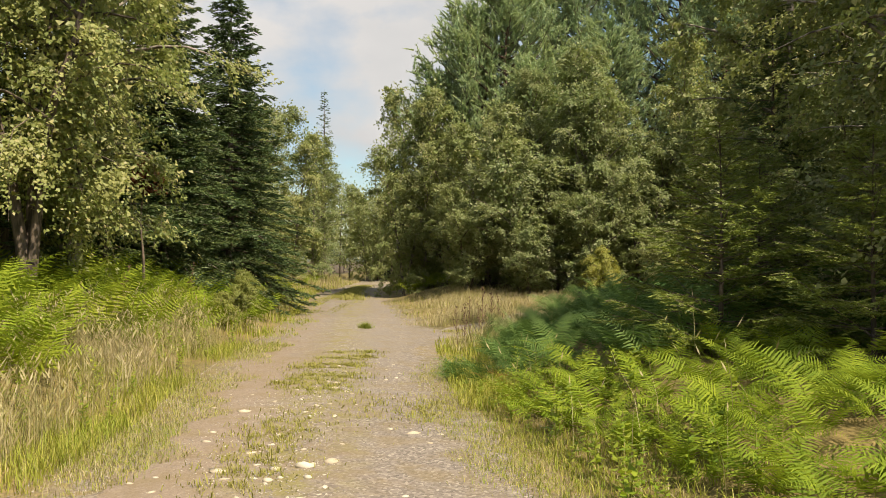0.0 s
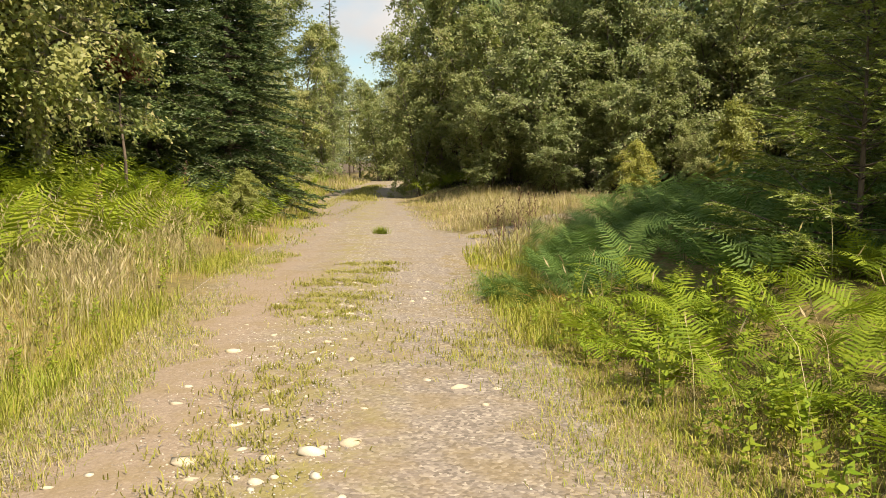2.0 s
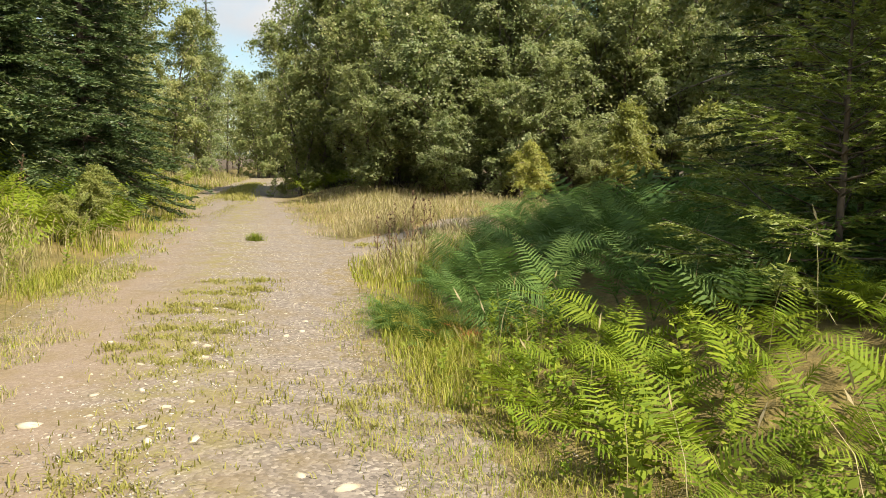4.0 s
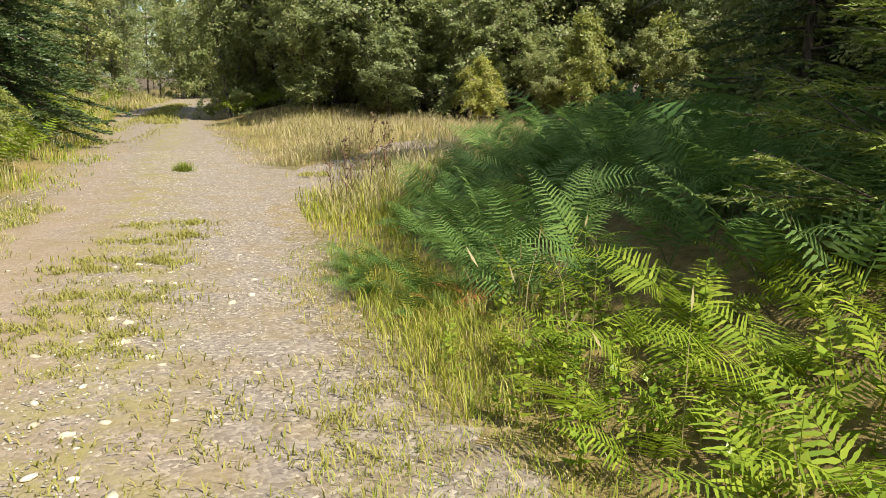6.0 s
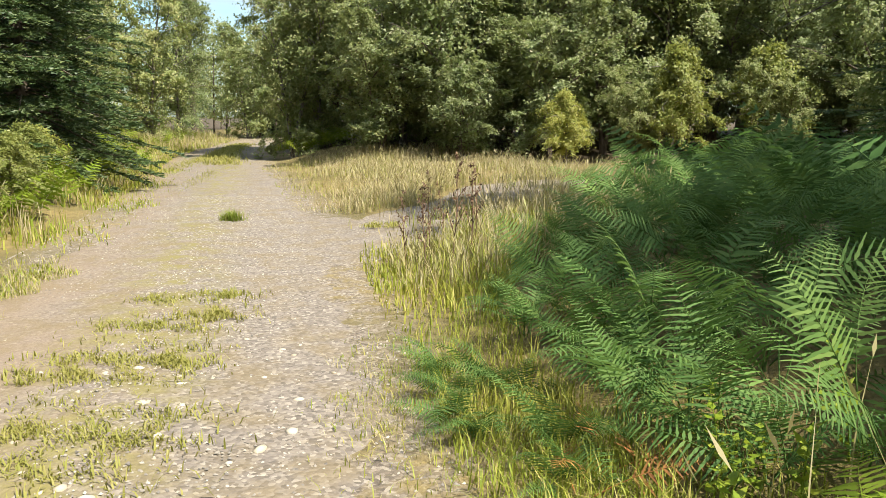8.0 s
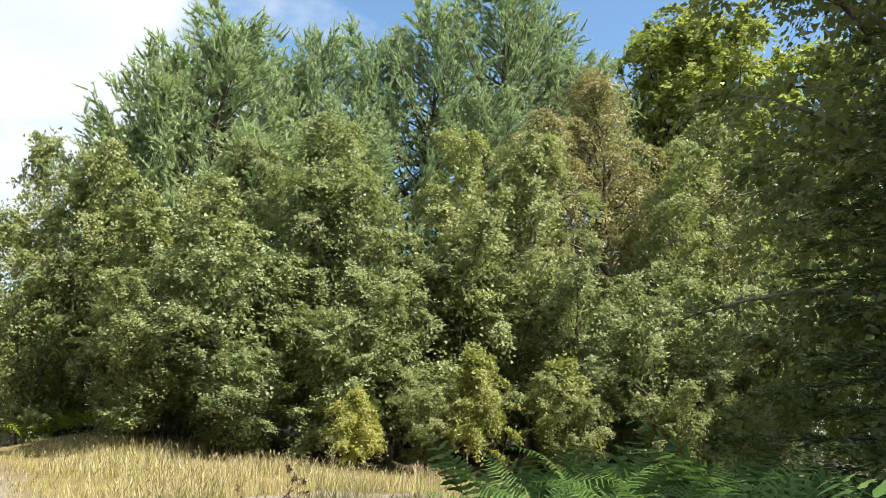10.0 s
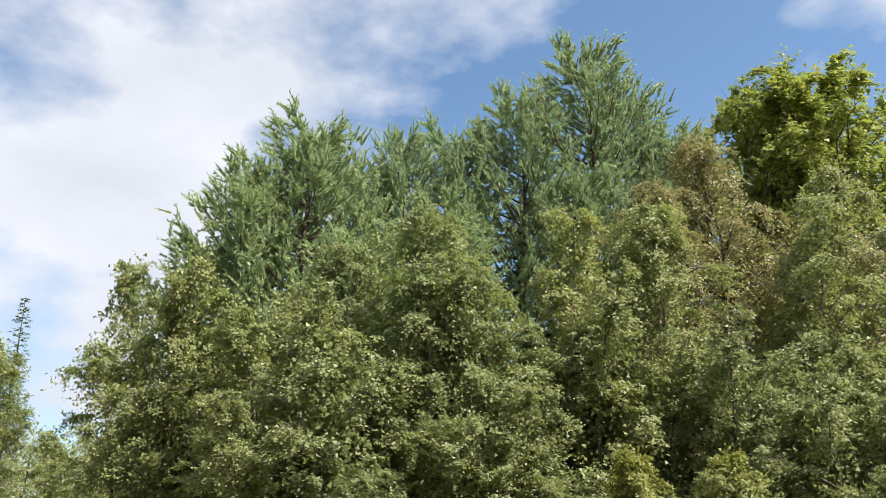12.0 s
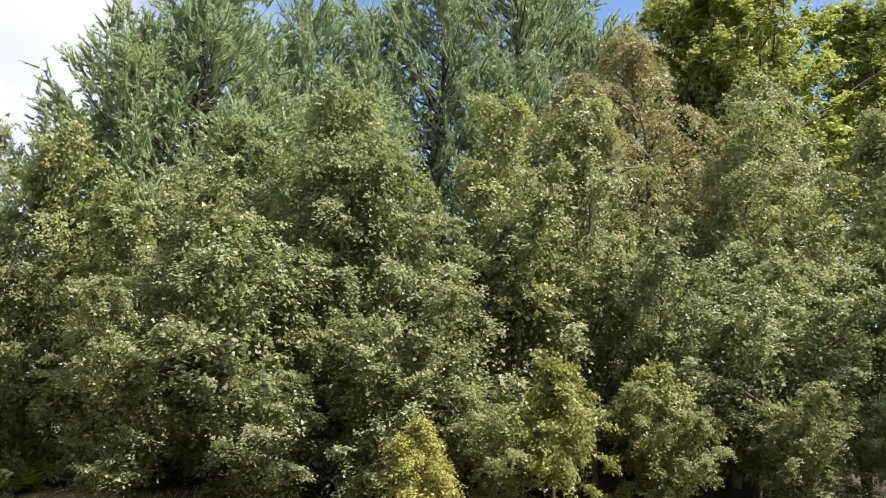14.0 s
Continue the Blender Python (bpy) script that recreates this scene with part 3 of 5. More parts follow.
def spruce(seed, h, r, base, gap=0.34, per_whorl=6, spray=0.11, needle=0.045, sag=0.25, wide=0.007, nn=7):
    """A spruce: level whorls that thin to a spire, each limb with flat sprays of needles."""
    rng = np.random.default_rng(seed)
    wood, crown = Soup(), Soup()
    f = np.linspace(0, 1, 6)
    tubes(wood, np.stack([0.02 * np.sin(3 * f), 0 * f, h * f], 1)[None], np.maximum(0.014 * h * (1 - f), 0.006)[None], 7)
    zs, azs, reach = [], [], []
    z = base
    while z < h * 0.985:
        p = 1 - (z - base) / (h - base)
        for j in range(per_whorl):
            zs.append(z + rng.uniform(-0.35, 0.35) * gap)
            azs.append(j * 2 * math.pi / per_whorl + z * 3.7 + rng.uniform(-0.3, 0.3))
            reach.append(max(0.05, (r * p ** 0.85) * rng.uniform(0.7, 1.15)))
        z += gap * (0.65 + 0.5 * p)
    zs, azs, reach = np.array(zs), np.array(azs), np.array(reach)
    n = len(zs)
    s = np.linspace(0, 1, 6)
    out = np.stack([np.cos(azs), np.sin(azs)], 1)
    tip = (zs - base) / (h - base)
    rise = reach[:, None] * ((0.75 * tip[:, None] ** 2 - sag * 0.4 + rng.normal(size=(n, 1)) * 0.13) * s - sag * s ** 1.6 * (1 - tip[:, None]) + 0.35 * sag * s ** 4)
    limb = np.stack([out[:, :1] * reach[:, None] * s, out[:, 1:] * reach[:, None] * s, zs[:, None] + rise], -1)
    tubes(wood, limb, np.maximum(0.011 * reach[:, None] * (1 - s), 0.003), 4)
    counts = np.maximum(3, (reach / spray).astype(int)) * 2
    which = np.repeat(np.arange(n), counts)
    m = len(which)
    ss = rng.uniform(0.12, 1.0, m)
    a = np.minimum((ss * 5).astype(int), 4)
    fr = (ss * 5 - a)[:, None]
    root = limb[which, a] * (1 - fr) + limb[which, a + 1] * fr
    sgn = rng.choice([-1.0, 1.0], m)
    axis = np.concatenate([out[which], np.zeros((m, 1))], 1)
    lat = np.stack([-out[which, 1], out[which, 0], np.zeros(m)], 1) * sgn[:, None]
    td = unit(axis * 0.8 + lat * rng.uniform(0.3, 1.0, m)[:, None] + np.array([0, 0, -0.12]) + rng.normal(size=(m, 3)) * 0.13)
    tl = (0.16 + 0.28 * reach[which] * (1.05 - ss)) * rng.uniform(0.6, 1.1, m)
    tl = np.minimum(tl, 0.55)
    droop = sag * 0.9
    ends = np.stack([root, root + td * tl[:, None] - np.array([0, 0, 1]) * (droop * tl ** 1.5)[:, None]], 1)[::6]
    tubes(wood, ends, np.full((len(ends), 2), 0.003), 3)
    k = nn * 2
    w2 = np.repeat(np.arange(m), k)
    u = (np.tile(np.repeat(np.arange(nn), 2), m) + rng.uniform(0.2, 0.9, m * k)) / nn
    c = root[w2] + td[w2] * (tl[w2] * u)[:, None]
    c[:, 2] -= droop * tl[w2] ** 1.5 * u ** 1.5
    hs = unit(np.cross(td[w2], np.array([0, 0, 1.0]))) * np.tile([-1.0, 1.0], m * nn)[:, None]
    d = unit(td[w2] * 0.8 + hs * 0.7 + rng.normal(size=(m * k, 3)) * 0.22 + np.array([0, 0, 0.12]))
    spikes(crown, c, d, side_of(rng, d), needle * rng.uniform(0.8, 1.4, m * k) + tl[w2] / nn * 0.5, np.full(m * k, wide))
    return wood, crown


TOPS = {}


def tree(name, soups, bark, leaf, label, category="tree", group="trees along the track"):
    root = tagged(new(name), label, category, group)
    part("trunk", soups[0].mesh(name + "_wood", bark, True), root)
    part("crown", soups[1].mesh(name + "_leaves", leaf), root)
    TOPS[root.name] = np.quantile(np.concatenate(soups[1].v)[:, 2], 0.9995)
    return root


def stand(ob, x, y, turn=0.0, size=1.0, tall=1.0, sink=0.03):
    ob.matrix_basis = Matrix.Translation((x, y, float(land(x, y)) - sink)) @ Matrix.Rotation(radians(turn), 4, "Z") @ Matrix.Diagonal((size, size, size * tall, 1))
    return ob


def again(ob, x, y, turn=0.0, size=1.0, tall=1.0, label=""):
    c = stand(copy_thing(ob, Matrix.Identity(4)), x, y, turn, size, tall)
    if label:
        tagged(c, label)
    return c


def grow(ob, x, y, top, wide=1.0, turn=0.0, label=""):
    """A copy at x, y whose crown ends at the height top, scaled by wide across."""
    return again(ob, x, y, turn, wide, (top - float(land(x, y))) / (TOPS[ob.name] * wide), label)


build_ground()
rng0 = np.random.default_rng(5)

BIRCH_L = "tall birch with drooping olive-green twigs beside the track"
birch_a = stand(tree("birch_tree", broadleaf(11, 9.5, 3.0, 1.5, 52, 18, 26, 0.064, 1.1, 1), M_BARK_BIRCH, M_BIRCH, BIRCH_L), -6.4, 14.6, 20)
birch_b = stand(tree("birch_tree", broadleaf(12, 9.0, 3.1, 1.3, 52, 18, 26, 0.068, 0.75, 2), M_BARK_BIRCH, M_BIRCH,
                     "birch with two stems and yellowing leaves at the wood's edge"), 5.6, 30.8, 100)
birch_c = stand(tree("birch_tree", broadleaf(13, 7.0, 2.6, 0.4, 48, 17, 25, 0.068, 0.8, 2), M_BARK_BIRCH, M_BIRCH,
                     "small bushy birch leafy down to the ground"), 0.2, 33.8, 0)
sallow_a = stand(tree("sallow_tree", broadleaf(21, 5.2, 2.7, 0.9, 48, 17, 24, 0.072, 0.35, 3), M_BARK, M_SALLOW,
                      "grey-green sallow bush in front of the pines"), 2.6, 29.6, 0)
sallow_b = stand(tree("sallow_tree", broadleaf(22, 6.6, 2.8, 1.1, 48, 17, 25, 0.072, 0.45, 3), M_BARK, M_SALLOW,
                      "tall sallow with grey-green leaves in the thicket"), 8.6, 30.0, 60)
pale_a = stand(tree("weeping_birch", broadleaf(31, 3.3, 1.4, 1.0, 28, 14, 24, 0.058, 1.3, 1), M_BARK_BIRCH, M_PALE,
                    "low weeping birch with pale yellowish leaves"), 7.7, 27.0, 0, 0.85)
chestnut_a = stand(tree("chestnut_tree", broadleaf(41, 18.0, 7.2, 3.0, 70, 26, 28, 0.16, 0.2, 1), M_BARK, M_CHESTNUT,
                        "broad chestnut with bright green long leaves"), 25.0, 37.4, 0, 1.02)
pine_a = stand(tree("scots_pine", pine(51, 14.0, 2.9, 1.4), M_BARK_PINE, M_PINE, "tall blue-green pine with upswept shoots"), 2.8, 36.6, 0, 0.97, 0.99)
pine_b = stand(tree("scots_pine", pine(52, 17.5, 3.4, 2.0), M_BARK_PINE, M_PINE, "tall blue-green pine above the birches"), 13.0, 37.0, 30, 1.04, 1.0)
spruce_a = stand(tree("spruce_tree", spruce(61, 9.4, 2.6, 0.6, 0.27, 8, 0.10, 0.07, 0.32, 0.019, 7), M_BARK, M_SPRUCE, "dark green spruce with hanging sprays beside the track"), -6.2, 24.2, 0, 1.0, 0.98)
spruce_b = stand(tree("spruce_tree", spruce(62, 7.0, 2.3, 0.2, 0.30, 6, 0.12, 0.06, 0.15, 0.014, 6), M_BARK, M_SPRUCE,
                      "dense dark spruce in the shade of the birches"), 6.6, 10.2, 0)
young_a = stand(tree("young_spruce", spruce(63, 2.35, 1.2, 0.1, 0.20, 7, 0.055, 0.030, -0.25, 0.006, 8), M_BARK, M_SPRUCE_TIP,
                     "young spruce with yellow-green tips above the ferns", "young spruce"), 2.75, 8.7, 0)
spire = stand(tree("spruce_tree", spruce(64, 12.5, 1.7, 1.0, 0.5, 5, 0.16, 0.07, 0.1, 0.012, 5), M_BARK, M_SPRUCE,
                   "thin spruce with a bare spire above the birches"), -8.0, 55, 0)

birch_d = stand(tree("birch_tree", broadleaf(15, 8.5, 2.7, 1.7, 60, 17, 30, 0.056, 1.25, 3, False), M_BARK, M_BIRCH,
                     "birch with three stems and hanging golden-green twigs"), -6.2, 12.6, 60)

again(chestnut_a, 31.0, 38.0, 90, 1.02)
grow(chestnut_a, 21.2, 38.4, 20.2, 0.8, 200)

# left of the track
again(birch_d, -9.2, 10.8, 140, 0.95)
again(birch_b, -7.9, 17.6, 210, 1.0, 1.05, "birch among spruces with olive leaves")
again(spruce_a, -7.9, 20.2, 70, 1.1, 1.12, "tall dark spruce behind the birch")
again(spruce_b, -9.6, 15.4, 20, 1.15)
again(spruce_a, -10.2, 23.5, 200, 1.05)
again(spruce_a, -7.0, 28.6, 140, 0.85)
again(spruce_a, -6.9, 20.6, 250, 0.95, 1.0, "dark spruce standing between birch and bracken")
# filler spruces, added to deepen the dark behind the birch trunks
for x, y, turn, size in ((-8.2, 12.4, 10, 0.9), (-7.6, 14.6, 80, 0.8), (-8.8, 17.4, 200, 1.0), (-9.4, 9.6, 300, 0.9), (-7.4, 18.4, 30, 0.8), (-10.8, 12.6, 150, 1.1)):
    again(spruce_b, x, y, turn, size)
again(birch_c, -8.6, 33.4, 40, 1.05, 1.0, "birch with olive leaves at the bend of the track")
again(birch_b, -9.0, 39.5, 80, 0.9, 1.05, "slender birch with greying leaves at the bend")
again(birch_c, -8.3, 45.5, 190, 1.1, 1.1)
again(birch_b, -8.0, 50.5, 300, 0.95)
again(birch_a, -11.0, 44.0, 10, 1.0)
again(spruce_a, -11.5, 33.0, 10, 1.15)
again(birch_c, -5.6, 60.5, 30, 1.05)
again(birch_c, -3.2, 63.0, 120, 1.05)
again(birch_b, -0.5, 62.0, 77, 0.85)
again(spire, -6.3, 75.0, 50, 0.86)

for x, y, high, wide, turn in ((-4.6, 18.8, 1.1, 0.42, 0), (-4.9, 20.4, 1.2, 0.45, 90), (-4.5, 17.2, 0.8, 0.35, 200), (-5.4, 22.6, 1.0, 0.45, 140)):
    grow(pale_a, x, y, float(land(x, y)) + high, wide, turn, "low leafy green shrub in the grass of the bank")

# the wood's edge beyond the clearing: pines behind, birches and sallows before them
for k, (x, y, top, wide) in enumerate(((-0.3, 36.9, 10.2, 0.7), (0.9, 36.9, 12.6, 0.84), (1.6, 37.8, 13.3, 0.9), (4.3, 38.4, 14.2, 0.95),
                                       (5.95, 37.6, 15.2, 0.8), (8.3, 38.2, 16.0, 1.05), (6.9, 35.6, 11.8, 0.85), (4.0, 35.2, 10.4, 0.8))):
    grow(pine_a, x, y, top, wide, 67 * k)
for k, (x, y, top, wide) in enumerate(((10.3, 37.2, 17.2, 0.92), (15.2, 38.2, 18.6, 0.98), (16.8, 37.6, 17.0, 0.9), (11.6, 35.4, 13.5, 0.8))):
    grow(pine_b, x, y, top, wide, 40 + 75 * k)
khaki = stand(tree("birch_tree", broadleaf(16, 12.0, 3.5, 2.4, 54, 18, 26, 0.062, 1.2, 1), M_BARK, M_KHAKI,
                   "tall birch with thinning khaki-brown leaves"), 15.4, 33.0, 20, 1.1, 1.02)
grow(khaki, 12.9, 33.2, 11.9, 0.95, 120)
grow(khaki, 17.8, 32.6, 11.4, 1.0, 220, "birch with khaki leaves beside the chestnut")
grow(birch_a, 19.6, 32.0, 13.2, 1.25, 60, "tall birch with yellowing leaves")
grow(birch_c, -0.9, 35.0, 9.1, 1.0, 150)
grow(birch_c, -1.7, 34.2, 6.7, 0.85, 30)
grow(birch_c, 1.6, 32.4, 7.2, 1.0, 70)
grow(birch_b, 5.7, 31.0, 9.5, 0.95, 160)
grow(birch_b, 8.6, 31.2, 9.6, 0.95, 260)
grow(birch_a, 3.4, 33.2, 9.2, 0.9, 60, "birch with fading leaves before the pines")
grow(sallow_b, 3.0, 30.2, 6.7, 0.95, 10)
grow(sallow_b, 6.8, 29.6, 6.4, 0.9, 150)
grow(sallow_b, 10.0, 29.8, 6.3, 0.85, 100, "sallow with yellow-green leaves in the thicket")
grow(sallow_a, 0.8, 29.6, 4.2, 0.7, 110, "low grey-green sallow bush above the dry grass")
grow(sallow_a, 5.0, 28.4, 4.4, 0.75, 200)
grow(sallow_a, 2.8, 28.6, 3.2, 0.6, 20)
stand(tree("dead_sapling", broadleaf(17, 2.9, 0.35, 2.3, 7, 5, 9, 0.055, 0.6, 1), M_BARK, M_RED, "withered sapling with rust-red leaves in shade", "sapling"), -5.7, 16.0, 0)
again(birch_a, 11.4, 31.0, 200, 1.0, 1.0, "tall birch with yellow-brown leaves in the thicket")
again(birch_b, 15.5, 30.6, 290, 1.1, 1.0)
again(sallow_b, 11.4, 28.4, 30, 0.85)
again(sallow_a, 13.0, 26.4, 300, 0.9)
again(sallow_b, 14.2, 28.6, 210, 1.0)
again(sallow_b, 17.0, 28.0, 120, 1.0)
again(birch_a, 18.5, 27.5, 10, 1.05)
again(birch_b, 17.0, 21.6, 130, 1.0)
again(sallow_a, 18.6, 23.0, 30, 1.0)
grow(pale_a, 10.3, 27.2, 3.2, 0.95, 200)
grow(pale_a, 4.9, 26.4, 2.0, 0.6, 120, "low bush with yellow-green leaves before dark shade")
again(spruce_b, -0.4, 43.0, 140, 0.9)

# right of the track, close by
birch_near = stand(tree("birch_tree", broadleaf(14, 9.5, 2.8, 1.0, 50, 18, 22, 0.064, 0.8, 1, False), M_BARK_BIRCH, M_BIRCH,
                        "birch with glossy green leaves over the bracken"), 8.6, 15.4, 0)
again(birch_near, 6.2, 12.4, 110, 0.8)
again(sallow_b, 5.4, 10.8, 200, 0.6)
again(birch_near, 5.2, 9.0, 210, 0.80)
# unseen birch, added to throw shade on the bracken
again(birch_near, 5.9, 6.0, 30, 0.85)
again(birch_near, 9.8, 14.4, 300, 0.95)
# added birch, placed towards the sun to darken the birches before it
again(birch_near, 9.4, 12.8, 140, 1.1)
again(spruce_b, 5.2, 13.6, 60, 0.75)
again(birch_near, 6.1, 14.5, 250, 1.0)
again(birch_near, 7.6, 16.0, 40, 1.0)
# added to shade the mound; only the crown's edge comes into view
again(birch_near, 4.9, 7.2, 120, 0.8)
again(sallow_b, 12.0, 14.5, 80, 1.1)
again(young_a, 3.8, 7.7, 100, 0.9)
again(young_a, 3.5, 9.6, 200, 0.95)
again(birch_b, 9.8, 8.0, 100, 1.1)

again(birch_c, 7.6, 13.2, 0, 0.85, 1.0, "bushy birch leafy to the ground behind the bracken")
again(sallow_a, 10.2, 26.7, 50, 0.45)
again(sallow_a, 12.2, 25.6, 150, 0.45)
again(sallow_a, 14.6, 25.0, 250, 0.5)
again(sallow_a, 7.0, 27.6, 20, 0.42)
again(spruce_a, -4.6, 67.0, 20, 0.8)

# behind the walker
for bx, by, bt in ((-7.5, 1.5, 30), (9.5, -6, 140), (-5.5, -13, 60)):
    again(birch_a, bx, by, bt, 1.0)


# ---- woodland that closes the place ----
def woodland(name, spots, label, seed):
    """Far, uncountable trees: stems under a mass of leaves."""
    rng = np.random.default_rng(seed)
    wood, crown = Soup(), Soup()
    for x, y, h, r in spots:
        z0 = float(land(x, y))
        f = np.linspace(0, 1, 4)
        tubes(wood, np.stack([x + 0.2 * f, y + 0 * f, z0 - 0.05 + h * f], 1)[None], (0.01 * h * (1.05 - f))[None], 5)
        n = 2600
        u = unit(rng.normal(size=(n, 3))) * (rng.uniform(0.25, 1, (n, 1)) ** 0.4)
        lump = 1 + 0.25 * np.sin(5 * u[:, :1] + x) * np.cos(4 * u[:, 2:] + y)
        c = np.array([x, y, z0 + h * 0.54]) + u * lump * np.array([r, r, h * 0.48])
        d = unit(rng.normal(size=(n, 3)) + np.array([0, 0, -0.4]))
        ln = rng.uniform(0.10, 0.19, n)
        leaves(crown, c, d, side_of(rng, d), ln, ln * 0.42, True)
    root = tagged(new(name), label, "woodland", kind="stuff")
    part("trunk", wood.mesh(name + "_wood", M_BARK, True), root)
    part("crown", crown.mesh(name + "_leaves", M_SALLOW), root)


spots = []
for k in range(34):
    spots.append((rng0.uniform(-24, -12.5), rng0.uniform(-8, 70), rng0.uniform(6.5, 9), rng0.uniform(1.8, 2.6)))
for k in range(22):
    spots.append((rng0.uniform(17.5, 28), rng0.uniform(4, 26), rng0.uniform(6, 8.5), rng0.uniform(1.8, 2.6)))
for k in range(26):
    spots.append((rng0.uniform(3, 30), rng0.uniform(40, 54), rng0.uniform(6, 10), rng0.uniform(2.0, 2.8)))
for k in range(24):
    spots.append((rng0.uniform(-22, 16), rng0.uniform(68, 84), rng0.uniform(6, 8), rng0.uniform(2.2, 3.0)))
for k in range(14):
    spots.append((rng0.uniform(-20, 20), rng0.uniform(-30, -18), rng0.uniform(6, 9), rng0.uniform(2.2, 3.0)))
for k in range(20):
    spots.append((rng0.uniform(2.5, 20), rng0.uniform(34, 40), rng0.uniform(2.6, 3.8), rng0.uniform(1.5, 2.1)))
for k in range(12):
    spots.append((rng0.uniform(-9, 1), rng0.uniform(61, 67), rng0.uniform(6.2, 7.8), rng0.uniform(1.6, 2.2)))
for k in range(12):
    spots.append((rng0.uniform(15, 27), rng0.uniform(29.5, 38), rng0.uniform(2.6, 3.8), rng0.uniform(1.6, 2.2)))
for k in range(22):
    spots.append((rng0.uniform(1, 24), rng0.uniform(39.5, 43), rng0.uniform(8, 11), rng0.uniform(2.0, 2.6)))
woodland("woodland", spots, "dense mixed wood in shade behind the front trees", 91)


# ---- bracken ----
def frond(seed, length, rise, pinnae, pinnules, spread=0.205, thin=1.0, bare=0.44):
    """One arching bracken frond, growing along +x from the origin: a soup."""
    rng = np.random.default_rng(seed)
    blade = Soup()
    k = 14
    s = np.linspace(0, 1, k)
    ang = np.radians(rise + (rng.uniform(58, 118) - rise) * s ** 1.5 + rng.uniform(-4, 4))
    ds = length / (k - 1)
    x, z = np.cumsum(np.sin(ang)) * ds, np.cumsum(np.cos(ang)) * ds
    y = 0.06 * length * np.sin(s * 2.5) * rng.uniform(-1, 1)
    p = np.stack([x - x[0], y - y[0], z - z[0]], 1)
    tubes(blade, p[None], (0.0052 * (1.05 - s))[None], 3)
    tan = unit(np.gradient(p, axis=0))
    ss = bare + (0.99 - bare) * (np.arange(pinnae) + 0.5) / pinnae
    for sg in (-1, 1):
        st = np.clip(ss + rng.uniform(-0.006, 0.006, pinnae), 0, 1)
        root = np.stack([np.interp(st, s, p[:, i]) for i in range(3)], 1)
        t = unit(np.stack([np.interp(st, s, tan[:, i]) for i in range(3)], 1))
        lat = unit(np.cross(t, np.array([0, 0, 1.0])) * sg + 1e-6)
        q = (st - bare) / (1 - bare)
        ln = length * spread * np.where(q < 0.12, 0.75 + 2 * q, 1.0 - np.maximum(q - 0.12, 0) ** 1.15 * 1.05) * rng.uniform(0.85, 1.1, pinnae)
        ln = np.maximum(ln, 0.012)
        d = unit(lat + t * 0.42 + np.array([0, 0, 1.0]) * rng.uniform(-0.18, 0.12, (pinnae, 1)))
        n = unit(np.cross(d, t)) * -sg
        b = unit(np.cross(n, d))
        teeth = 2 * pinnules + 1
        u = np.linspace(0, 1, teeth)
        mid = root[:, None] + d[:, None] * (ln[:, None] * u)[..., None]
        mid[..., 2] -= 0.16 * ln[:, None] * u ** 2
        tooth = np.where(np.arange(teeth) % 2 == 1, 1.0, 0.62)
        out = ln[:, None] * (0.10 * (1 - u) ** 0.6 + 0.012) * np.minimum(1, 0.35 + 5 * u) * tooth * thin
        lift = n[:, None] * (0.25 * out)[..., None]
        rim = b[:, None] * out[..., None]
        v = np.stack([mid - rim + lift, mid + rim + lift], 2)
        k0 = np.arange(pinnae)[:, None] * teeth * 2 + np.arange(teeth - 1)[None] * 2
        blade.add(v, quads=np.stack([k0, k0 + 1, k0 + 3, k0 + 2], -1))
    return blade


def frond_meshes(name, variants, mat, pinnae, pinnules, spread=0.205, bare=0.44, thin=0.7):
    out = []
    for sd, ln, rise in variants:
        out.append(frond(sd, ln, rise, pinnae, pinnules, spread, thin, bare).mesh(name, mat))
    return out


NEAR = ((1, 1.05, 6), (2, 1.2, 10), (3, 0.95, 14), (4, 1.3, 4), (11, 1.1, 8), (12, 1.0, 16))
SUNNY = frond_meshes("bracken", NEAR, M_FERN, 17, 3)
LOW = frond_meshes("low_bracken", ((7, 1.0, 22), (8, 1.15, 28), (9, 0.9, 16), (10, 1.1, 34), (13, 1.0, 26), (14, 1.05, 20)), M_FERN, 21, 3, 0.24, 0.16)
SHADY = frond_meshes("shaded_bracken", NEAR, M_FERN_SHADED, 20, 3, 0.19, 0.4, 0.62)
SHADY_LOW = frond_meshes("low_shaded_bracken", ((7, 0.95, 24), (8, 1.1, 32), (9, 0.85, 18), (10, 1.0, 42), (13, 1.0, 30), (14, 0.95, 24)), M_FERN_SHADED, 24, 3, 0.19, 0.15, 0.62)
BROWN = frond_meshes("dead_bracken", ((5, 0.6, 40), (6, 0.7, 50)), M_FERN_BROWN, 11, 6)
frond_rng = np.random.default_rng(77)


def bracken(x, y, size, meshes, count, label, group, tilt=8.0, face=None):
    root = tagged(new("bracken_fern"), label, "fern", group)
    root.location = (x, y, float(land(x, y)) - 0.02)
    a0 = frond_rng.uniform(0, 360)
    for k in range(count):
        blade = meshes[frond_rng.integers(len(meshes))]
        turn = a0 + 360 * k / count + frond_rng.uniform(-30, 30) if face is None else face + frond_rng.uniform(-70, 70)
        f = part("frond", blade, root)
        f.matrix_basis = pose(frond_rng.uniform(-0.05, 0.05), frond_rng.uniform(-0.05, 0.05), 0, frond_rng.uniform(-38, 38), frond_rng.uniform(-tilt, tilt), turn) @ Matrix.Diagonal((*[size * frond_rng.uniform(0.6, 1.15)] * 3, 1))
    return root


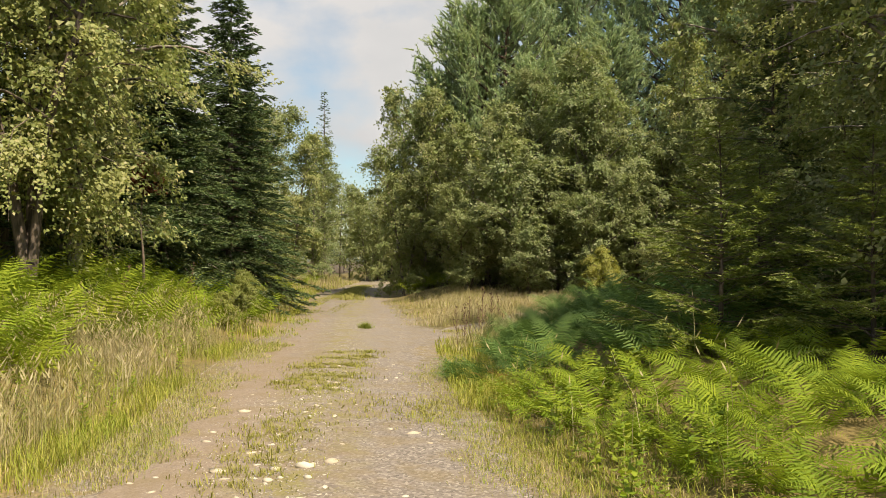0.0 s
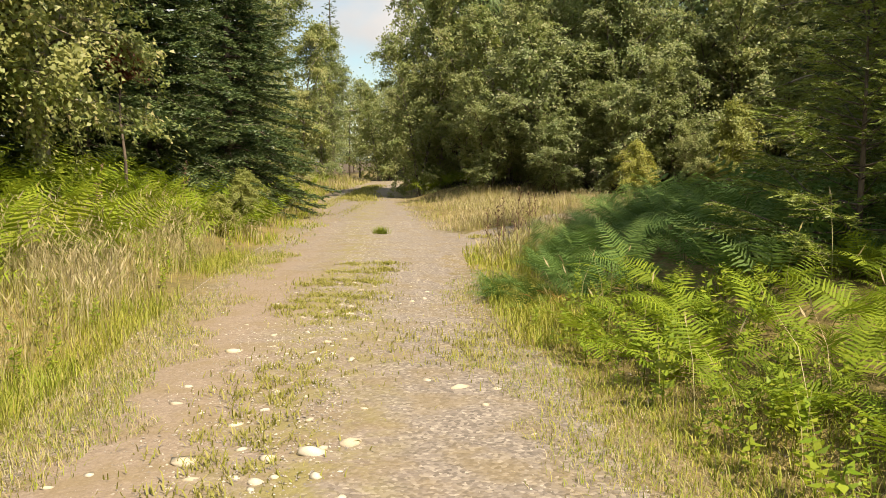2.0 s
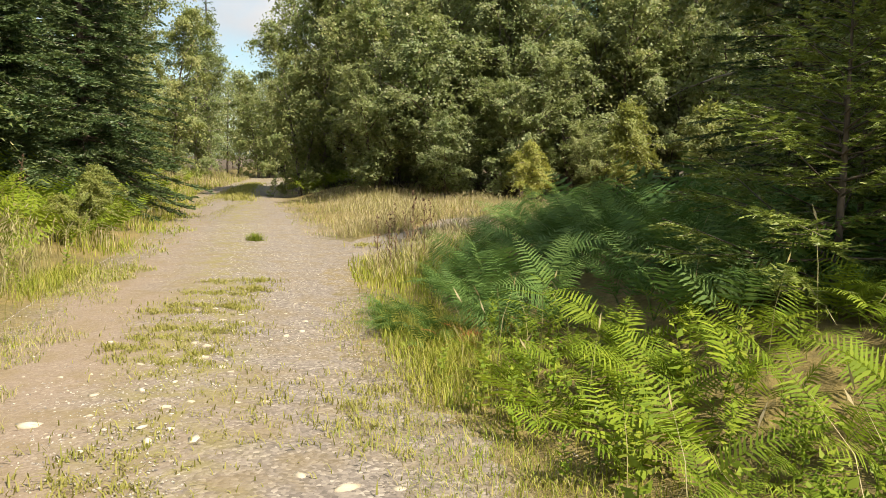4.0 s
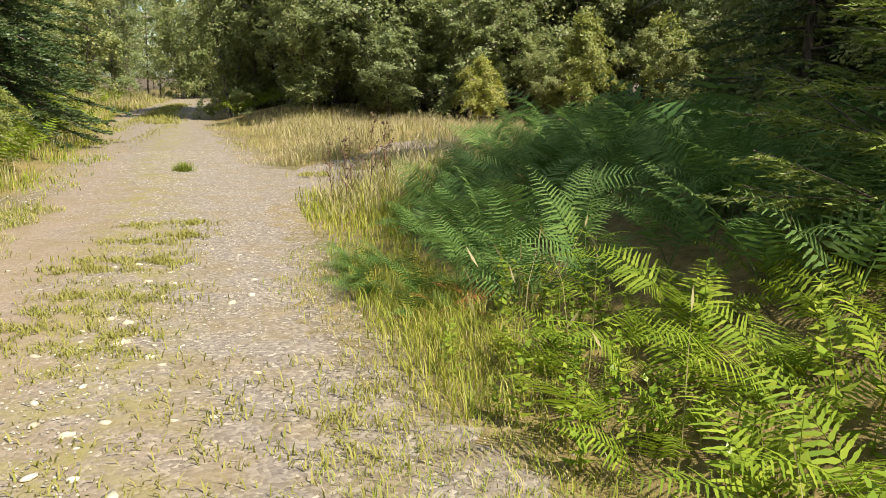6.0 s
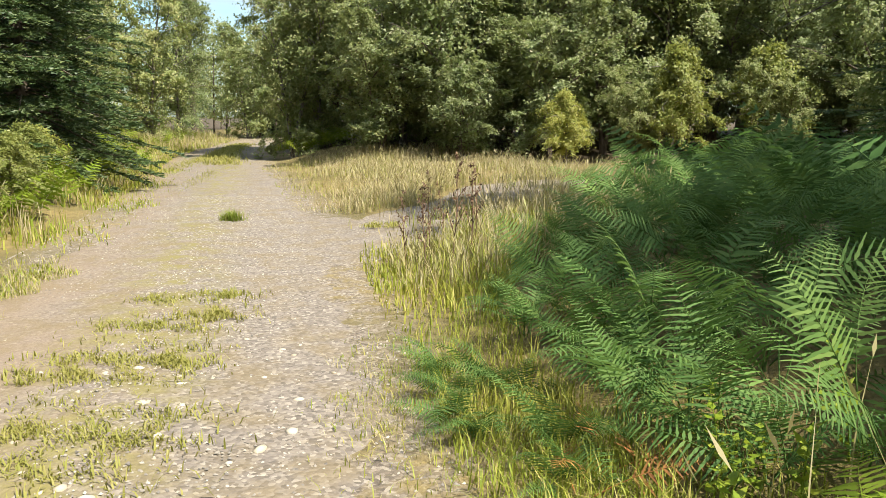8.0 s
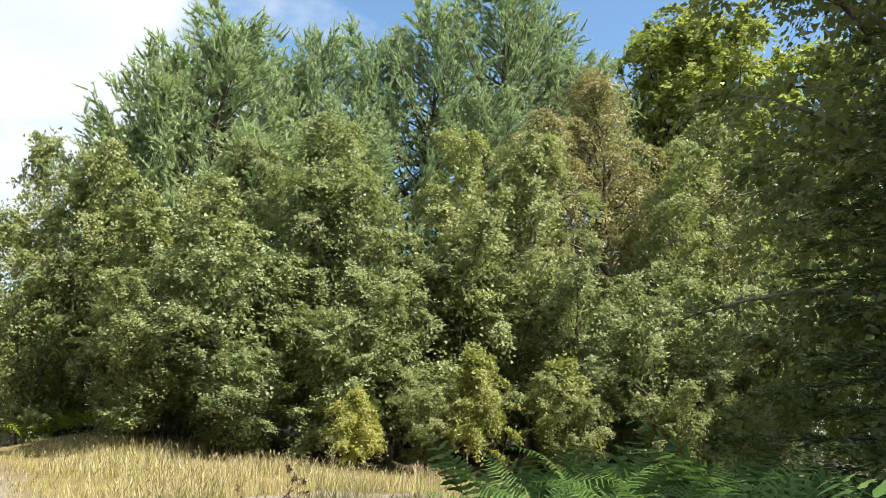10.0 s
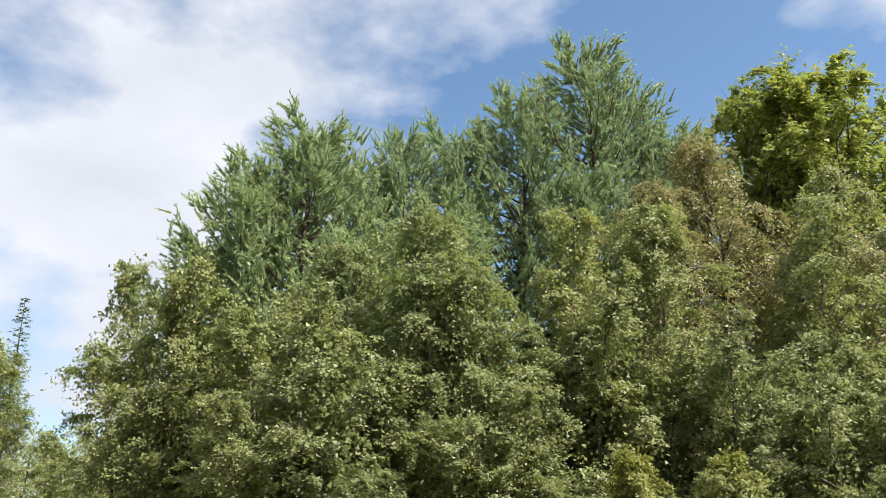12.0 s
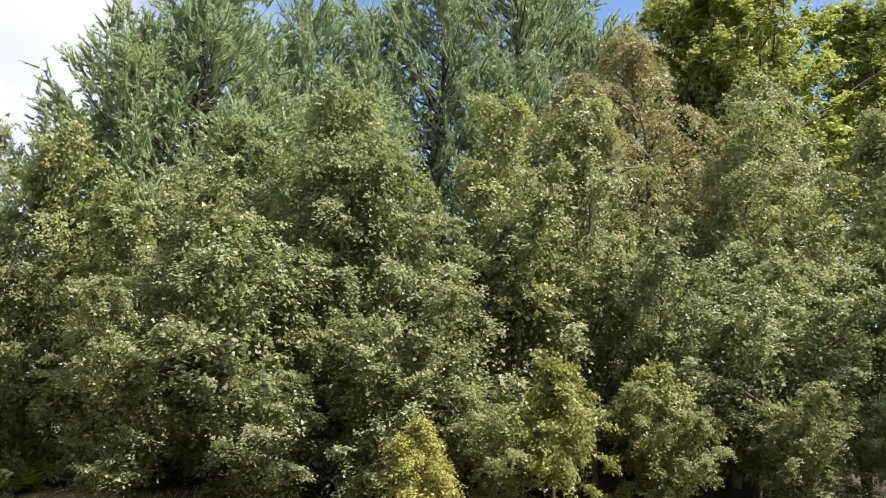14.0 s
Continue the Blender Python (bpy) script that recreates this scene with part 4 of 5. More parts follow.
def scatter(rng, n, x0, x1, y0, y1, keep, gap):
    out = []
    for _ in range(n * 12):
        x, y = rng.uniform(x0, x1), rng.uniform(y0, y1)
        if keep(x, y) and all((x - a) ** 2 + (y - b) ** 2 > gap * gap for a, b in out):
            out.append((x, y))
            if len(out) == n:
                break
    return out


rf = np.random.default_rng(8)
# the bright bank by the verge
for x, y in scatter(rf, 110, 0.5, 3.4, 3.4, 9.2, lambda x, y: x > edge_r(y) + 0.75 + 0.10 * (9 - y), 0.22):
    bracken(x, y, rf.uniform(0.5, 0.74), LOW + SUNNY[:1], int(rf.integers(4, 6)), "bright green bracken on the sunny verge", "bracken on the verge")
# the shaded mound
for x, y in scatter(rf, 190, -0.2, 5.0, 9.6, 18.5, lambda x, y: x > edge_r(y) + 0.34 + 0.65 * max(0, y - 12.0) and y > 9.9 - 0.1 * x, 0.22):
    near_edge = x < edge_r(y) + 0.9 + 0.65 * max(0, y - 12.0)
    bracken(x, y, rf.uniform(0.62, 0.86) * (0.68 if near_edge else 1.0), SHADY_LOW if near_edge else SHADY + SHADY_LOW, int(rf.integers(8, 10)), "deep green bracken in a dense mound, shade in its colour", "bracken mound",
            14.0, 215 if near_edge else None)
# single tall bracken at the mound's foot, dead fronds beside it
LEVEL = frond_meshes("level_bracken", ((41, 0.62, 62), (42, 0.52, 70), (43, 0.45, 58)), M_FERN, 14, 5, 0.17, 0.1)
tall = tagged(new("bracken_fern"), "tall single bracken with level fronds before the mound", "fern", "bracken on the verge")
tall.location = (0.86, 8.7, float(land(0.86, 8.7)) - 0.02)
tall.scale = (0.78, 0.78, 0.74)
stalk, f = Soup(), np.linspace(0, 1, 6)
tubes(stalk, np.stack([0.04 * np.sin(2 * f), 0.03 * f, 1.0 * f], 1)[None], (0.006 * (1.15 - f))[None], 5)
part("stem", stalk.mesh("bracken_stem", M_STALK, True), tall)
for k, (h, size) in enumerate(((0.30, 1.05), (0.44, 1.1), (0.58, 1.05), (0.72, 0.95), (0.85, 0.75), (0.96, 0.5))):
    for turn in (-20, 170):
        f = part("frond", LEVEL[k % 3], tall)
        f.matrix_basis = pose(0.04 * math.sin(2 * h), 0.03 * h, h, 0, 0, turn + 25 * math.sin(k * 2.1)) @ Matrix.Diagonal((size, size, size, 1))
for x, y in ((0.35, 10.05), (0.5, 10.2), (0.62, 9.98)):
    bracken(x, y, 0.75, BROWN, 3, "dead rust-brown bracken at the mound's foot", "dead bracken", 14)

def bracken_field(name, spots, mat, label, seed, pinnae=9, pinnules=2, spread=0.24, thin=1.5):
    """Farther bracken that nobody could count."""
    rng = np.random.default_rng(seed)
    soup = Soup()
    kinds = []
    for sd, ln, rise in NEAR:
        b = frond(sd + 20, ln, rise + 8, pinnae, pinnules, spread, thin, 0.25)
        kinds.append((np.concatenate(b.v), np.concatenate(b.q)))
    for x, y, size in spots:
        a0 = rng.uniform(0, 6.28)
        for k in range(5):
            v, q = kinds[rng.integers(len(kinds))]
            a = a0 + 1.257 * k + rng.uniform(-0.5, 0.5)
            m = np.array([[math.cos(a), -math.sin(a), 0], [math.sin(a), math.cos(a), 0], [0, 0, 1]]) * size * rng.uniform(0.8, 1.15)
            roll = rng.uniform(-0.7, 0.7)
            m = m @ np.array([[1, 0, 0], [0, math.cos(roll), -math.sin(roll)], [0, math.sin(roll), math.cos(roll)]])
            soup.add(v @ m.T + np.array([x, y, float(land(x, y))]), quads=q)
    tagged(new(name, soup.mesh(name, mat)), label, "fern", kind="stuff")


fs = [(x, y, rf.uniform(0.7, 1.0)) for x, y in scatter(rf, 170, -9.0, -4.2, 14, 34, lambda x, y: x < edge_l(y) - 1.0, 0.36)]
fs += [(x, y, rf.uniform(0.6, 0.9)) for x, y in scatter(rf, 60, -11, -6.5, 34, 52, lambda x, y: x < edge_l(y) - 1.6, 0.45)]
fs += [(x, y, rf.uniform(0.7, 1.0)) for x, y in scatter(rf, 22, -2.2, 0.5, 33, 38, lambda x, y: x > edge_r(y) + 1.0, 0.4)]
bracken_field("bracken", fs, M_FERN, "yellow-green bracken under the trees", 4)
fs = [(x, y, rf.uniform(0.8, 1.1)) for x, y in scatter(rf, 185, -7.5, -3.6, 4.5, 16.5, lambda x, y: x < edge_l(y) - 1.65 + 0.15 * math.sin(y * 1.7), 0.27)]
bracken_field("bracken", fs, M_FERN, "yellow-green bracken on the grassy bank", 5, 15, 2, 0.22, 0.85)
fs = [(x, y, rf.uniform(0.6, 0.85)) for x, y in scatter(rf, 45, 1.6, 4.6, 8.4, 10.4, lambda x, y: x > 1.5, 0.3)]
bracken_field("bracken", fs, M_FERN_SHADED, "deep green bracken behind the verge, shade put into its colour", 7, 16, 2, 0.21, 0.8)
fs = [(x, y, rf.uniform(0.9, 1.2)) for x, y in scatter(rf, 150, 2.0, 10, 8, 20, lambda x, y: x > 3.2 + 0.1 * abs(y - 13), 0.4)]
bracken_field("bracken", fs, M_FERN_SHADED, "deep green bracken under the birches, coloured as shaded", 6)


# ---- grass ----
def blades(soup, rng, x, y, height, width, lean=0.35, two=True, lift=0.0):
    n = len(x)
    z = land(x, y)
    a = rng.uniform(0, 2 * np.pi, n)
    d = np.stack([np.cos(a), np.sin(a), np.zeros(n)], 1)
    s = np.stack([-d[:, 1], d[:, 0], np.zeros(n)], 1) * width[:, None]
    p = np.stack([x, y, z - 0.01 + lift], 1)
    l = lean * rng.uniform(0.2, 1.3, n)[:, None]
    h = height[:, None]
    up = np.array([0, 0, 1.0])
    mid, top = p + up * h * 0.58 + d * h * l * 0.35, p + up * h * (1 - 0.25 * l) + d * h * l
    i = np.arange(n)[:, None] * 5
    if two:
        soup.add(np.stack([p - s, p + s, mid - s * 0.75, mid + s * 0.75, top], 1), tris=i + np.array([2, 3, 4]), quads=i + np.array([0, 1, 3, 2]))
    else:
        soup.add(np.stack([p - s, p + s, top], 1), tris=np.arange(n * 3).reshape(-1, 3))
    return top, d


def clumps(rng, n, x0, x1, y0, y1, scale=0.9):
    """Uneven cover: positions kept where a slow wave is high."""
    x, y = rng.uniform(x0, x1, n * 3), rng.uniform(y0, y1, n * 3)
    w = np.sin(x * 2.3 * scale + 1.3 * np.sin(y * 1.1 * scale)) + np.cos(y * 1.9 * scale + 1.7 * np.sin(x * 1.3)) + rng.normal(size=n * 3) * 0.9
    keep = np.argsort(-w)[: int(n * 1.6)]
    keep = rng.permutation(keep)[:n]
    return x[keep], y[keep]


def grass_patch(name, mat, seed, lots, label, lift=0.0):
    rng = np.random.default_rng(seed)
    soup = Soup()
    for x, y, lo, hi, w, lean, seeds in lots:
        n = len(x)
        if not n:
            continue
        h = rng.uniform(lo, hi, n)
        if hi > 0.25:
            h = h * np.clip(0.25 + 0.7 * np.maximum(edge_l(y) - x, x - edge_r(y)), 0.25, 1)
        top, d = blades(soup, rng, x, y, h, np.full(n, w) * rng.uniform(0.7, 1.2, n), lean, True, lift)
        if seeds:
            k = rng.random(n) < seeds
            td = unit(d[k] * 0.5 + np.array([0, 0, 0.8]))
            leaves(soup, top[k] - td * 0.03, td, side_of(rng, td), rng.uniform(0.07, 0.14, k.sum()), np.full(k.sum(), 0.007))
    tagged(new(name, soup.mesh(name, mat)), label, "grass", kind="stuff")


rg = np.random.default_rng(15)


def layby(x, y):
    """True on the open gravel of the lay-by."""
    lo = np.interp(x, [-1, 0, 0.8, 1.6, 3.0, 5.2], [14.8, 15.1, 16.2, 17.4, 20.4, 21.5])
    hi = np.interp(x, [-1, 0, 0.8, 1.8, 3.2, 5.2], [19.6, 19.0, 19.8, 21.9, 22.9, 23.2])
    wave = 0.5 * np.sin(2.1 * x + 1.3 * y) + 0.5 * np.sin(3.3 * y - 1.7 * x)
    return (y > lo) & (y < hi) & (wave < 0.45) & (x > -1.0)



def lot(n, x0, x1, y0, y1, keep, lo, hi, w, lean=0.4, seeds=0.0, even=False):
    x, y = (rg.uniform(x0, x1, n), rg.uniform(y0, y1, n)) if even else clumps(rg, n, x0, x1, y0, y1)
    k = keep(x, y) & ~(layby(x, y) & (rg.random(len(x)) > 0.06))
    return x[k], y[k], lo, hi, w, lean, seeds


fray_l = lambda y: edge_l(y) + 0.16 + 0.14 * np.sin(y * 3.1) + 0.10 * np.sin(y * 7.7)
fray_r = lambda y: edge_r(y) + -0.14 + 0.12 * np.sin(y * 2.7 + 1) + 0.10 * np.sin(y * 8.3)
L, R = lambda x, y: edge_l(y) - x, lambda x, y: x - edge_r(y)
grass_patch("verge_grass", M_GRASS, 31, [
    lot(40000, -4.0, -1.8, 2.6, 16, lambda x, y: (x < fray_l(y)) & (L(x, y) < 0.75), 0.015, 0.085, 0.0026, 0.9),
    lot(38000, -5.2, -2.4, 2.6, 16, lambda x, y: (L(x, y) > 0.45) & (L(x, y) < 2.6), 0.06, 0.24, 0.0030, 0.7),
    lot(5000, -5.0, -2.6, 14, 30, lambda x, y: (x < fray_l(y)) & (L(x, y) < 0.7), 0.03, 0.12, 0.007, 0.7),
    lot(10000, -7.5, -2.9, 16, 42, lambda x, y: (L(x, y) > 0.4) & (L(x, y) < 2.6), 0.10, 0.34, 0.008, 0.5),
    lot(30000, -0.7, 1.6, 2.6, 12.5, lambda x, y: (x > fray_r(y)) & (R(x, y) < 0.75), 0.015, 0.09, 0.0026, 0.9),
    lot(18000, -0.2, 2.6, 2.6, 12.5, lambda x, y: (R(x, y) > 0.5) & (R(x, y) < 1.4), 0.03, 0.15, 0.0030, 0.9),
    lot(7000, -0.4, 1.0, 8.6, 12.6, lambda x, y: (R(x, y) > 0.3) & (R(x, y) < 0.95), 0.05, 0.2, 0.0032, 0.7),
    lot(7000, -0.3, 2.8, 12.5, 18.0, lambda x, y: (R(x, y) > 0.25) & (R(x, y) < 0.9 + 0.5 * (y - 12.5)), 0.05, 0.28, 0.006, 0.5),
    lot(11000, -3.4, 6, 19, 35, lambda x, y: (x > fray_r(y)) & (y < 36 - 1.6 * x) & (y < 31), 0.06, 0.26, 0.0045, 0.6),
    lot(6000, -9, -2, 40, 56, lambda x, y: (L(x, y) > 0.2) | (R(x, y) > 0.3), 0.15, 0.5, 0.012, 0.5),
], "short green grass with yellow blades along the track")
grass_patch("dry_grass", M_STRAW, 32, [
    lot(11000, -5.4, -2.9, 2.6, 16, lambda x, y: (L(x, y) > 0.85) & (L(x, y) < 2.5), 0.20, 0.50, 0.0026, 0.5, 0.4),
    lot(4500, -5.2, -2.9, 2.6, 16, lambda x, y: (L(x, y) > 0.8) & (L(x, y) < 2.3), 0.40, 0.78, 0.0022, 0.4, 0.9),
    lot(20000, -4.0, -1.9, 2.6, 16, lambda x, y: (x < fray_l(y)) & (L(x, y) < 1.2), 0.015, 0.12, 0.0024, 0.9),
    lot(3600, -7.8, -3.6, 16, 44, lambda x, y: (L(x, y) > 0.6) & (L(x, y) < 2.4), 0.26, 0.62, 0.005, 0.4, 0.3),
    lot(48000, -3.4, 6.5, 18.6, 35, lambda x, y: (x > fray_r(y) + 0.1) & (y < 36 - 1.55 * x + 3 * np.sin(x)) & (y < 30.5) & (rg.random(len(x)) < 0.15 + 0.6 * R(x, y) + 0.5 * np.sin(3 * y + 2 * x)), 0.05, 0.40, 0.0034, 0.7, 0.2),
    lot(7000, -0.4, 3.4, 13.6, 21, lambda x, y: (R(x, y) > 0.5) & (R(x, y) < 3.0), 0.10, 0.46, 0.004, 0.5, 0.3),
    lot(14000, -0.6, 1.6, 2.6, 12, lambda x, y: (x > fray_r(y) - 0.05) & (R(x, y) < 1.0), 0.015, 0.09, 0.0024, 0.9),
    lot(60, 0.3, 2.4, 4.5, 9.6, lambda x, y: (R(x, y) > 0.6), 0.4, 0.8, 0.0026, 0.5, 0.9),
    lot(5000, -9, -2.5, 42, 58, lambda x, y: (L(x, y) > 0.1) | (R(x, y) > 0.2), 0.3, 0.7, 0.012, 0.4),
], "tall straw-coloured dry grass with seed heads")

# tufts in the middle of the track
mid = []
for cx, cy, rx, ry, n in ((-1.45, 9.9, 0.28, 0.35, 500), (-1.75, 11.9, 0.35, 0.22, 600), (-1.35, 11.95, 0.2, 0.2, 260), (-1.6, 12.8, 0.35, 0.15, 350),
                          (-1.25, 13.1, 0.22, 0.1, 160), (-1.75, 13.6, 0.14, 0.1, 160), (-1.3, 13.7, 0.2, 0.1, 160), (-1.4, 7.6, 0.4, 0.5, 420), (-1.35, 6.2, 0.35, 0.6, 420),
                          (-1.75, 10.8, 0.25, 0.3, 420), (-1.35, 10.9, 0.3, 0.2, 320), (-0.9, 8.6, 0.5, 0.5, 260), (-1.9, 10.2, 0.2, 0.2, 200), (-0.15, 8.6, 0.3, 0.5, 260),
                          (0.15, 17.6, 0.2, 0.1, 160), (-4.5, 37, 0.35, 4, 2600), (-3.3, 28.0, 0.25, 3.0, 400)):
    n = int(n * 5.0)
    x, y = cx + rx * rg.normal(size=n) * 0.6, cy + 1.6 * ry * rg.normal(size=n) * 0.6
    keep = np.sin(x * 23 + 2 * np.sin(y * 9)) + np.sin(y * 17 + x * 5) + rg.normal(size=n) * 0.6 > -0.1
    mid.append((x[keep], y[keep], 0.015, 0.07, 0.0042, 1.1, 0.0))
y = rg.uniform(31, 48, 3200)
x = np.interp(y, [31, 33, 40, 46], [-3.5, -3.75, -4.45, -4.6]) + rg.normal(size=3200) * 0.28
mid.append((x, y, 0.05, 0.17, 0.009, 0.8, 0.0))
grass_patch("track_grass", M_TURF, 33, mid, "thin low grass growing in the middle of the track", 0.04)
x, y = -1.76 + 0.055 * rg.normal(size=380), 18.37 + 0.05 * rg.normal(size=380)
grass_patch("grass_tuft", M_GRASS, 34, [(x, y, 0.08, 0.24, 0.006, 0.8, 0.0)], "single green grass tuft on the grey gravel")


# ---- weeds ----
def leafy_weed(seed, h, n, size):
    rng = np.random.default_rng(seed)
    stem = leaf = Soup()
    f = np.linspace(0, 1, 5)
    p = np.stack([0.1 * h * f ** 2, 0.05 * h * np.sin(3 * f), h * f], 1)
    tubes(stem, p[None], (0.004 * (1.1 - f))[None], 4)
    t = np.linspace(0.15, 1, n)
    c = np.stack([np.interp(t, f, p[:, i]) for i in range(3)], 1)
    a = np.arange(n) * 2.4 + rng.uniform(-0.3, 0.3, n)
    d = unit(np.stack([np.cos(a), np.sin(a), 0.35 + 0.3 * rng.normal(size=n)], 1))
    s = unit(np.cross(d, np.array([0, 0, 1.0])))
    ln = size * (1.15 - 0.6 * t) * rng.uniform(0.8, 1.2, n)
    leaves(leaf, c, d, s, ln, ln * 0.3)
    return leaf


def weed_patch(spots, seed):
    rng = np.random.default_rng(seed)
    kinds = [leafy_weed(k, 0.18 + 0.08 * k, 14 + 4 * k, 0.055 + 0.006 * k) for k in range(4)]
    soup = Soup()
    for x, y in spots:
        src = kinds[rng.integers(4)]
        a, k = rng.uniform(0, 6.28), rng.uniform(0.8, 1.35)
        m = np.array([[math.cos(a), -math.sin(a), rng.uniform(-0.2, 0.2)], [math.sin(a), math.cos(a), rng.uniform(-0.2, 0.2)], [0, 0, 1]]) * k
        soup.add(np.concatenate(src.v) @ m.T + np.array([x, y, float(land(x, y)) - 0.01]), quads=np.concatenate(src.q))
    tagged(new("weeds", soup.mesh("weeds", M_WEED)), "small leafy green weeds among the verge grass", "weed", kind="stuff")


weed_patch(scatter(rf, 105, 0.1, 2.2, 5.0, 9.9, lambda x, y: edge_r(y) + 0.55 < x < edge_r(y) + 1.6, 0.1), 71)
weed_patch(scatter(rf, 70, -5.0, -2.6, 4.0, 15, lambda x, y: edge_l(y) - 1.9 < x < edge_l(y) - 0.7, 0.16), 72)


def dock(seed, h):
    """A dead, branching brown weed stalk with knots of seed."""
    rng = np.random.default_rng(seed)
    stem = seeds = Soup()
    f = np.linspace(0, 1, 6)
    p = np.stack([0.12 * h * f ** 2, 0.04 * h * f, h * f], 1)
    tubes(stem, p[None], (0.006 * (1.15 - f))[None], 5)
    n = 9
    t = np.linspace(0.3, 0.95, n)
    c = np.stack([np.interp(t, f, p[:, i]) for i in range(3)], 1)
    a = np.arange(n) * 2.4
    d = unit(np.stack([np.cos(a) * 0.5, np.sin(a) * 0.5, np.ones(n)], 1))
    ln = h * 0.28 * (1.1 - t)
    u = np.linspace(0, 1, 3)
    tubes(stem, c[:, None] + d[:, None] * (ln[:, None] * u)[..., None], np.full((n, 3), 0.003), 4)
    m = n * 8
    w = np.repeat(np.arange(n), 8)
    q = c[w] + d[w] * (ln[w] * rng.uniform(0.3, 1.05, m))[:, None] + rng.normal(size=(m, 3)) * 0.008
    dd = unit(rng.normal(size=(m, 3)))
    leaves(seeds, q, dd, side_of(rng, dd), np.full(m, 0.028), np.full(m, 0.009))
    return stem.mesh("dock", M_DEAD)


DOCKS = [dock(k, 0.75 + 0.12 * k) for k in range(3)]
for k, (x, y) in enumerate(((0.32, 14.3), (0.55, 14.5), (0.42, 14.9), (0.75, 14.7), (0.62, 15.4), (0.95, 15.6), (0.2, 14.8), (-5.1, 13.2), (-5.6, 18.4))):
    w = tagged(new("dock_plant", DOCKS[k % 3]), "dead brown dock stalk with seed knots in dry grass", "weed", "dead dock stalks")
    w.matrix_basis = pose(x, y, float(land(x, y)) - 0.01, rf.uniform(-8, 8), rf.uniform(-10, 10), rf.uniform(0, 360)) @ Matrix.Diagonal((*[rf.uniform(0.8, 1.2)] * 3, 1))


# ---- the track and its stones ----
TRACK_PAIRS = [(-1.9, -8, 0.7, -8), (-2.1, 0, 0.8, 0), (-2.4, 5.5, 0.75, 5.5), (-2.6, 8, 0.5, 8), (-2.85, 9.6, 0.05, 9.6), (-2.95, 10.6, -0.2, 10.6), (-3.1, 13, -0.3, 13), (-3.35, 18, -0.6, 18), (-3.5, 21, -1.0, 21),
               (-4.1, 27, -1.8, 27), (-4.9, 33, -2.6, 33), (-5.6, 40, -3.3, 40), (-5.8, 46, -3.4, 45), (-5.0, 51, -2.8, 48.5), (-3.2, 54.5, -1.6, 51), (0.5, 57, 1.5, 53), (6, 58, 6, 54)]
LAYBY_PAIRS = [(-1.0, 19.6, -0.9, 14.8), (-0.2, 19.0, -0.1, 15.0), (0.8, 19.6, 0.8, 16.2), (1.8, 21.9, 1.6, 17.4), (3.2, 22.9, 3.0, 20.6), (5.2, 23.2, 5.2, 21.6)]
rt = np.random.default_rng(3)
tsoup = Soup()
v, q = ribbon(TRACK_PAIRS, 0.12, rt, 0.13, 0.014, 0.035)
tsoup.add(v, quads=q)
track = tagged(new("track", tsoup.mesh("track", M_TRACK, True)), "stony forest track of sandy earth and grey gravel", "track", kind="structure")
lsoup = Soup()
v, q = ribbon(LAYBY_PAIRS, 0.12, rt, 0.12, 0.0, 0.0)
v[..., 2] += land(v[..., 0], v[..., 1]) + 0.012
lsoup.add(v, quads=q)
tagged(new("lay_by", lsoup.mesh("lay_by", M_TRACK, True)), "grey gravel lay-by with patches of dry grass", "track", kind="structure")


def pebble(seed, flat):
    bm = bmesh.new()
    bmesh.ops.create_icosphere(bm, subdivisions=1, radius=1)
    r = random.Random(seed)
    for vert in bm.verts:
        vert.co *= r.uniform(0.78, 1.15)
        vert.co.z *= flat
    me = bpy.data.meshes.new("stone")
    bm.to_mesh(me)
    bm.free()
    me.materials.append(M_STONE)
    me.polygons.foreach_set("use_smooth", np.ones(len(me.polygons), bool))
    return me


PEBBLES = [pebble(k, 0.22 + 0.07 * (k % 4)) for k in range(8)]


def stone(x, y, size, k, turn):
    ob = part("stone", PEBBLES[k % 8], track)
    f = (x - edge_l(y)) / (edge_r(y) - edge_l(y))
    z = 0.014 + 0.035 * (0.25 * math.sin(math.pi * f) + 0.75 * math.exp(-((f - 0.5) / 0.16) ** 2))
    ob.matrix_basis = pose(x, y, z - 0.002, rt.uniform(-8, 8), rt.uniform(-8, 8), turn) @ Matrix.Diagonal((size, size * rt.uniform(0.55, 0.9), size, 1))


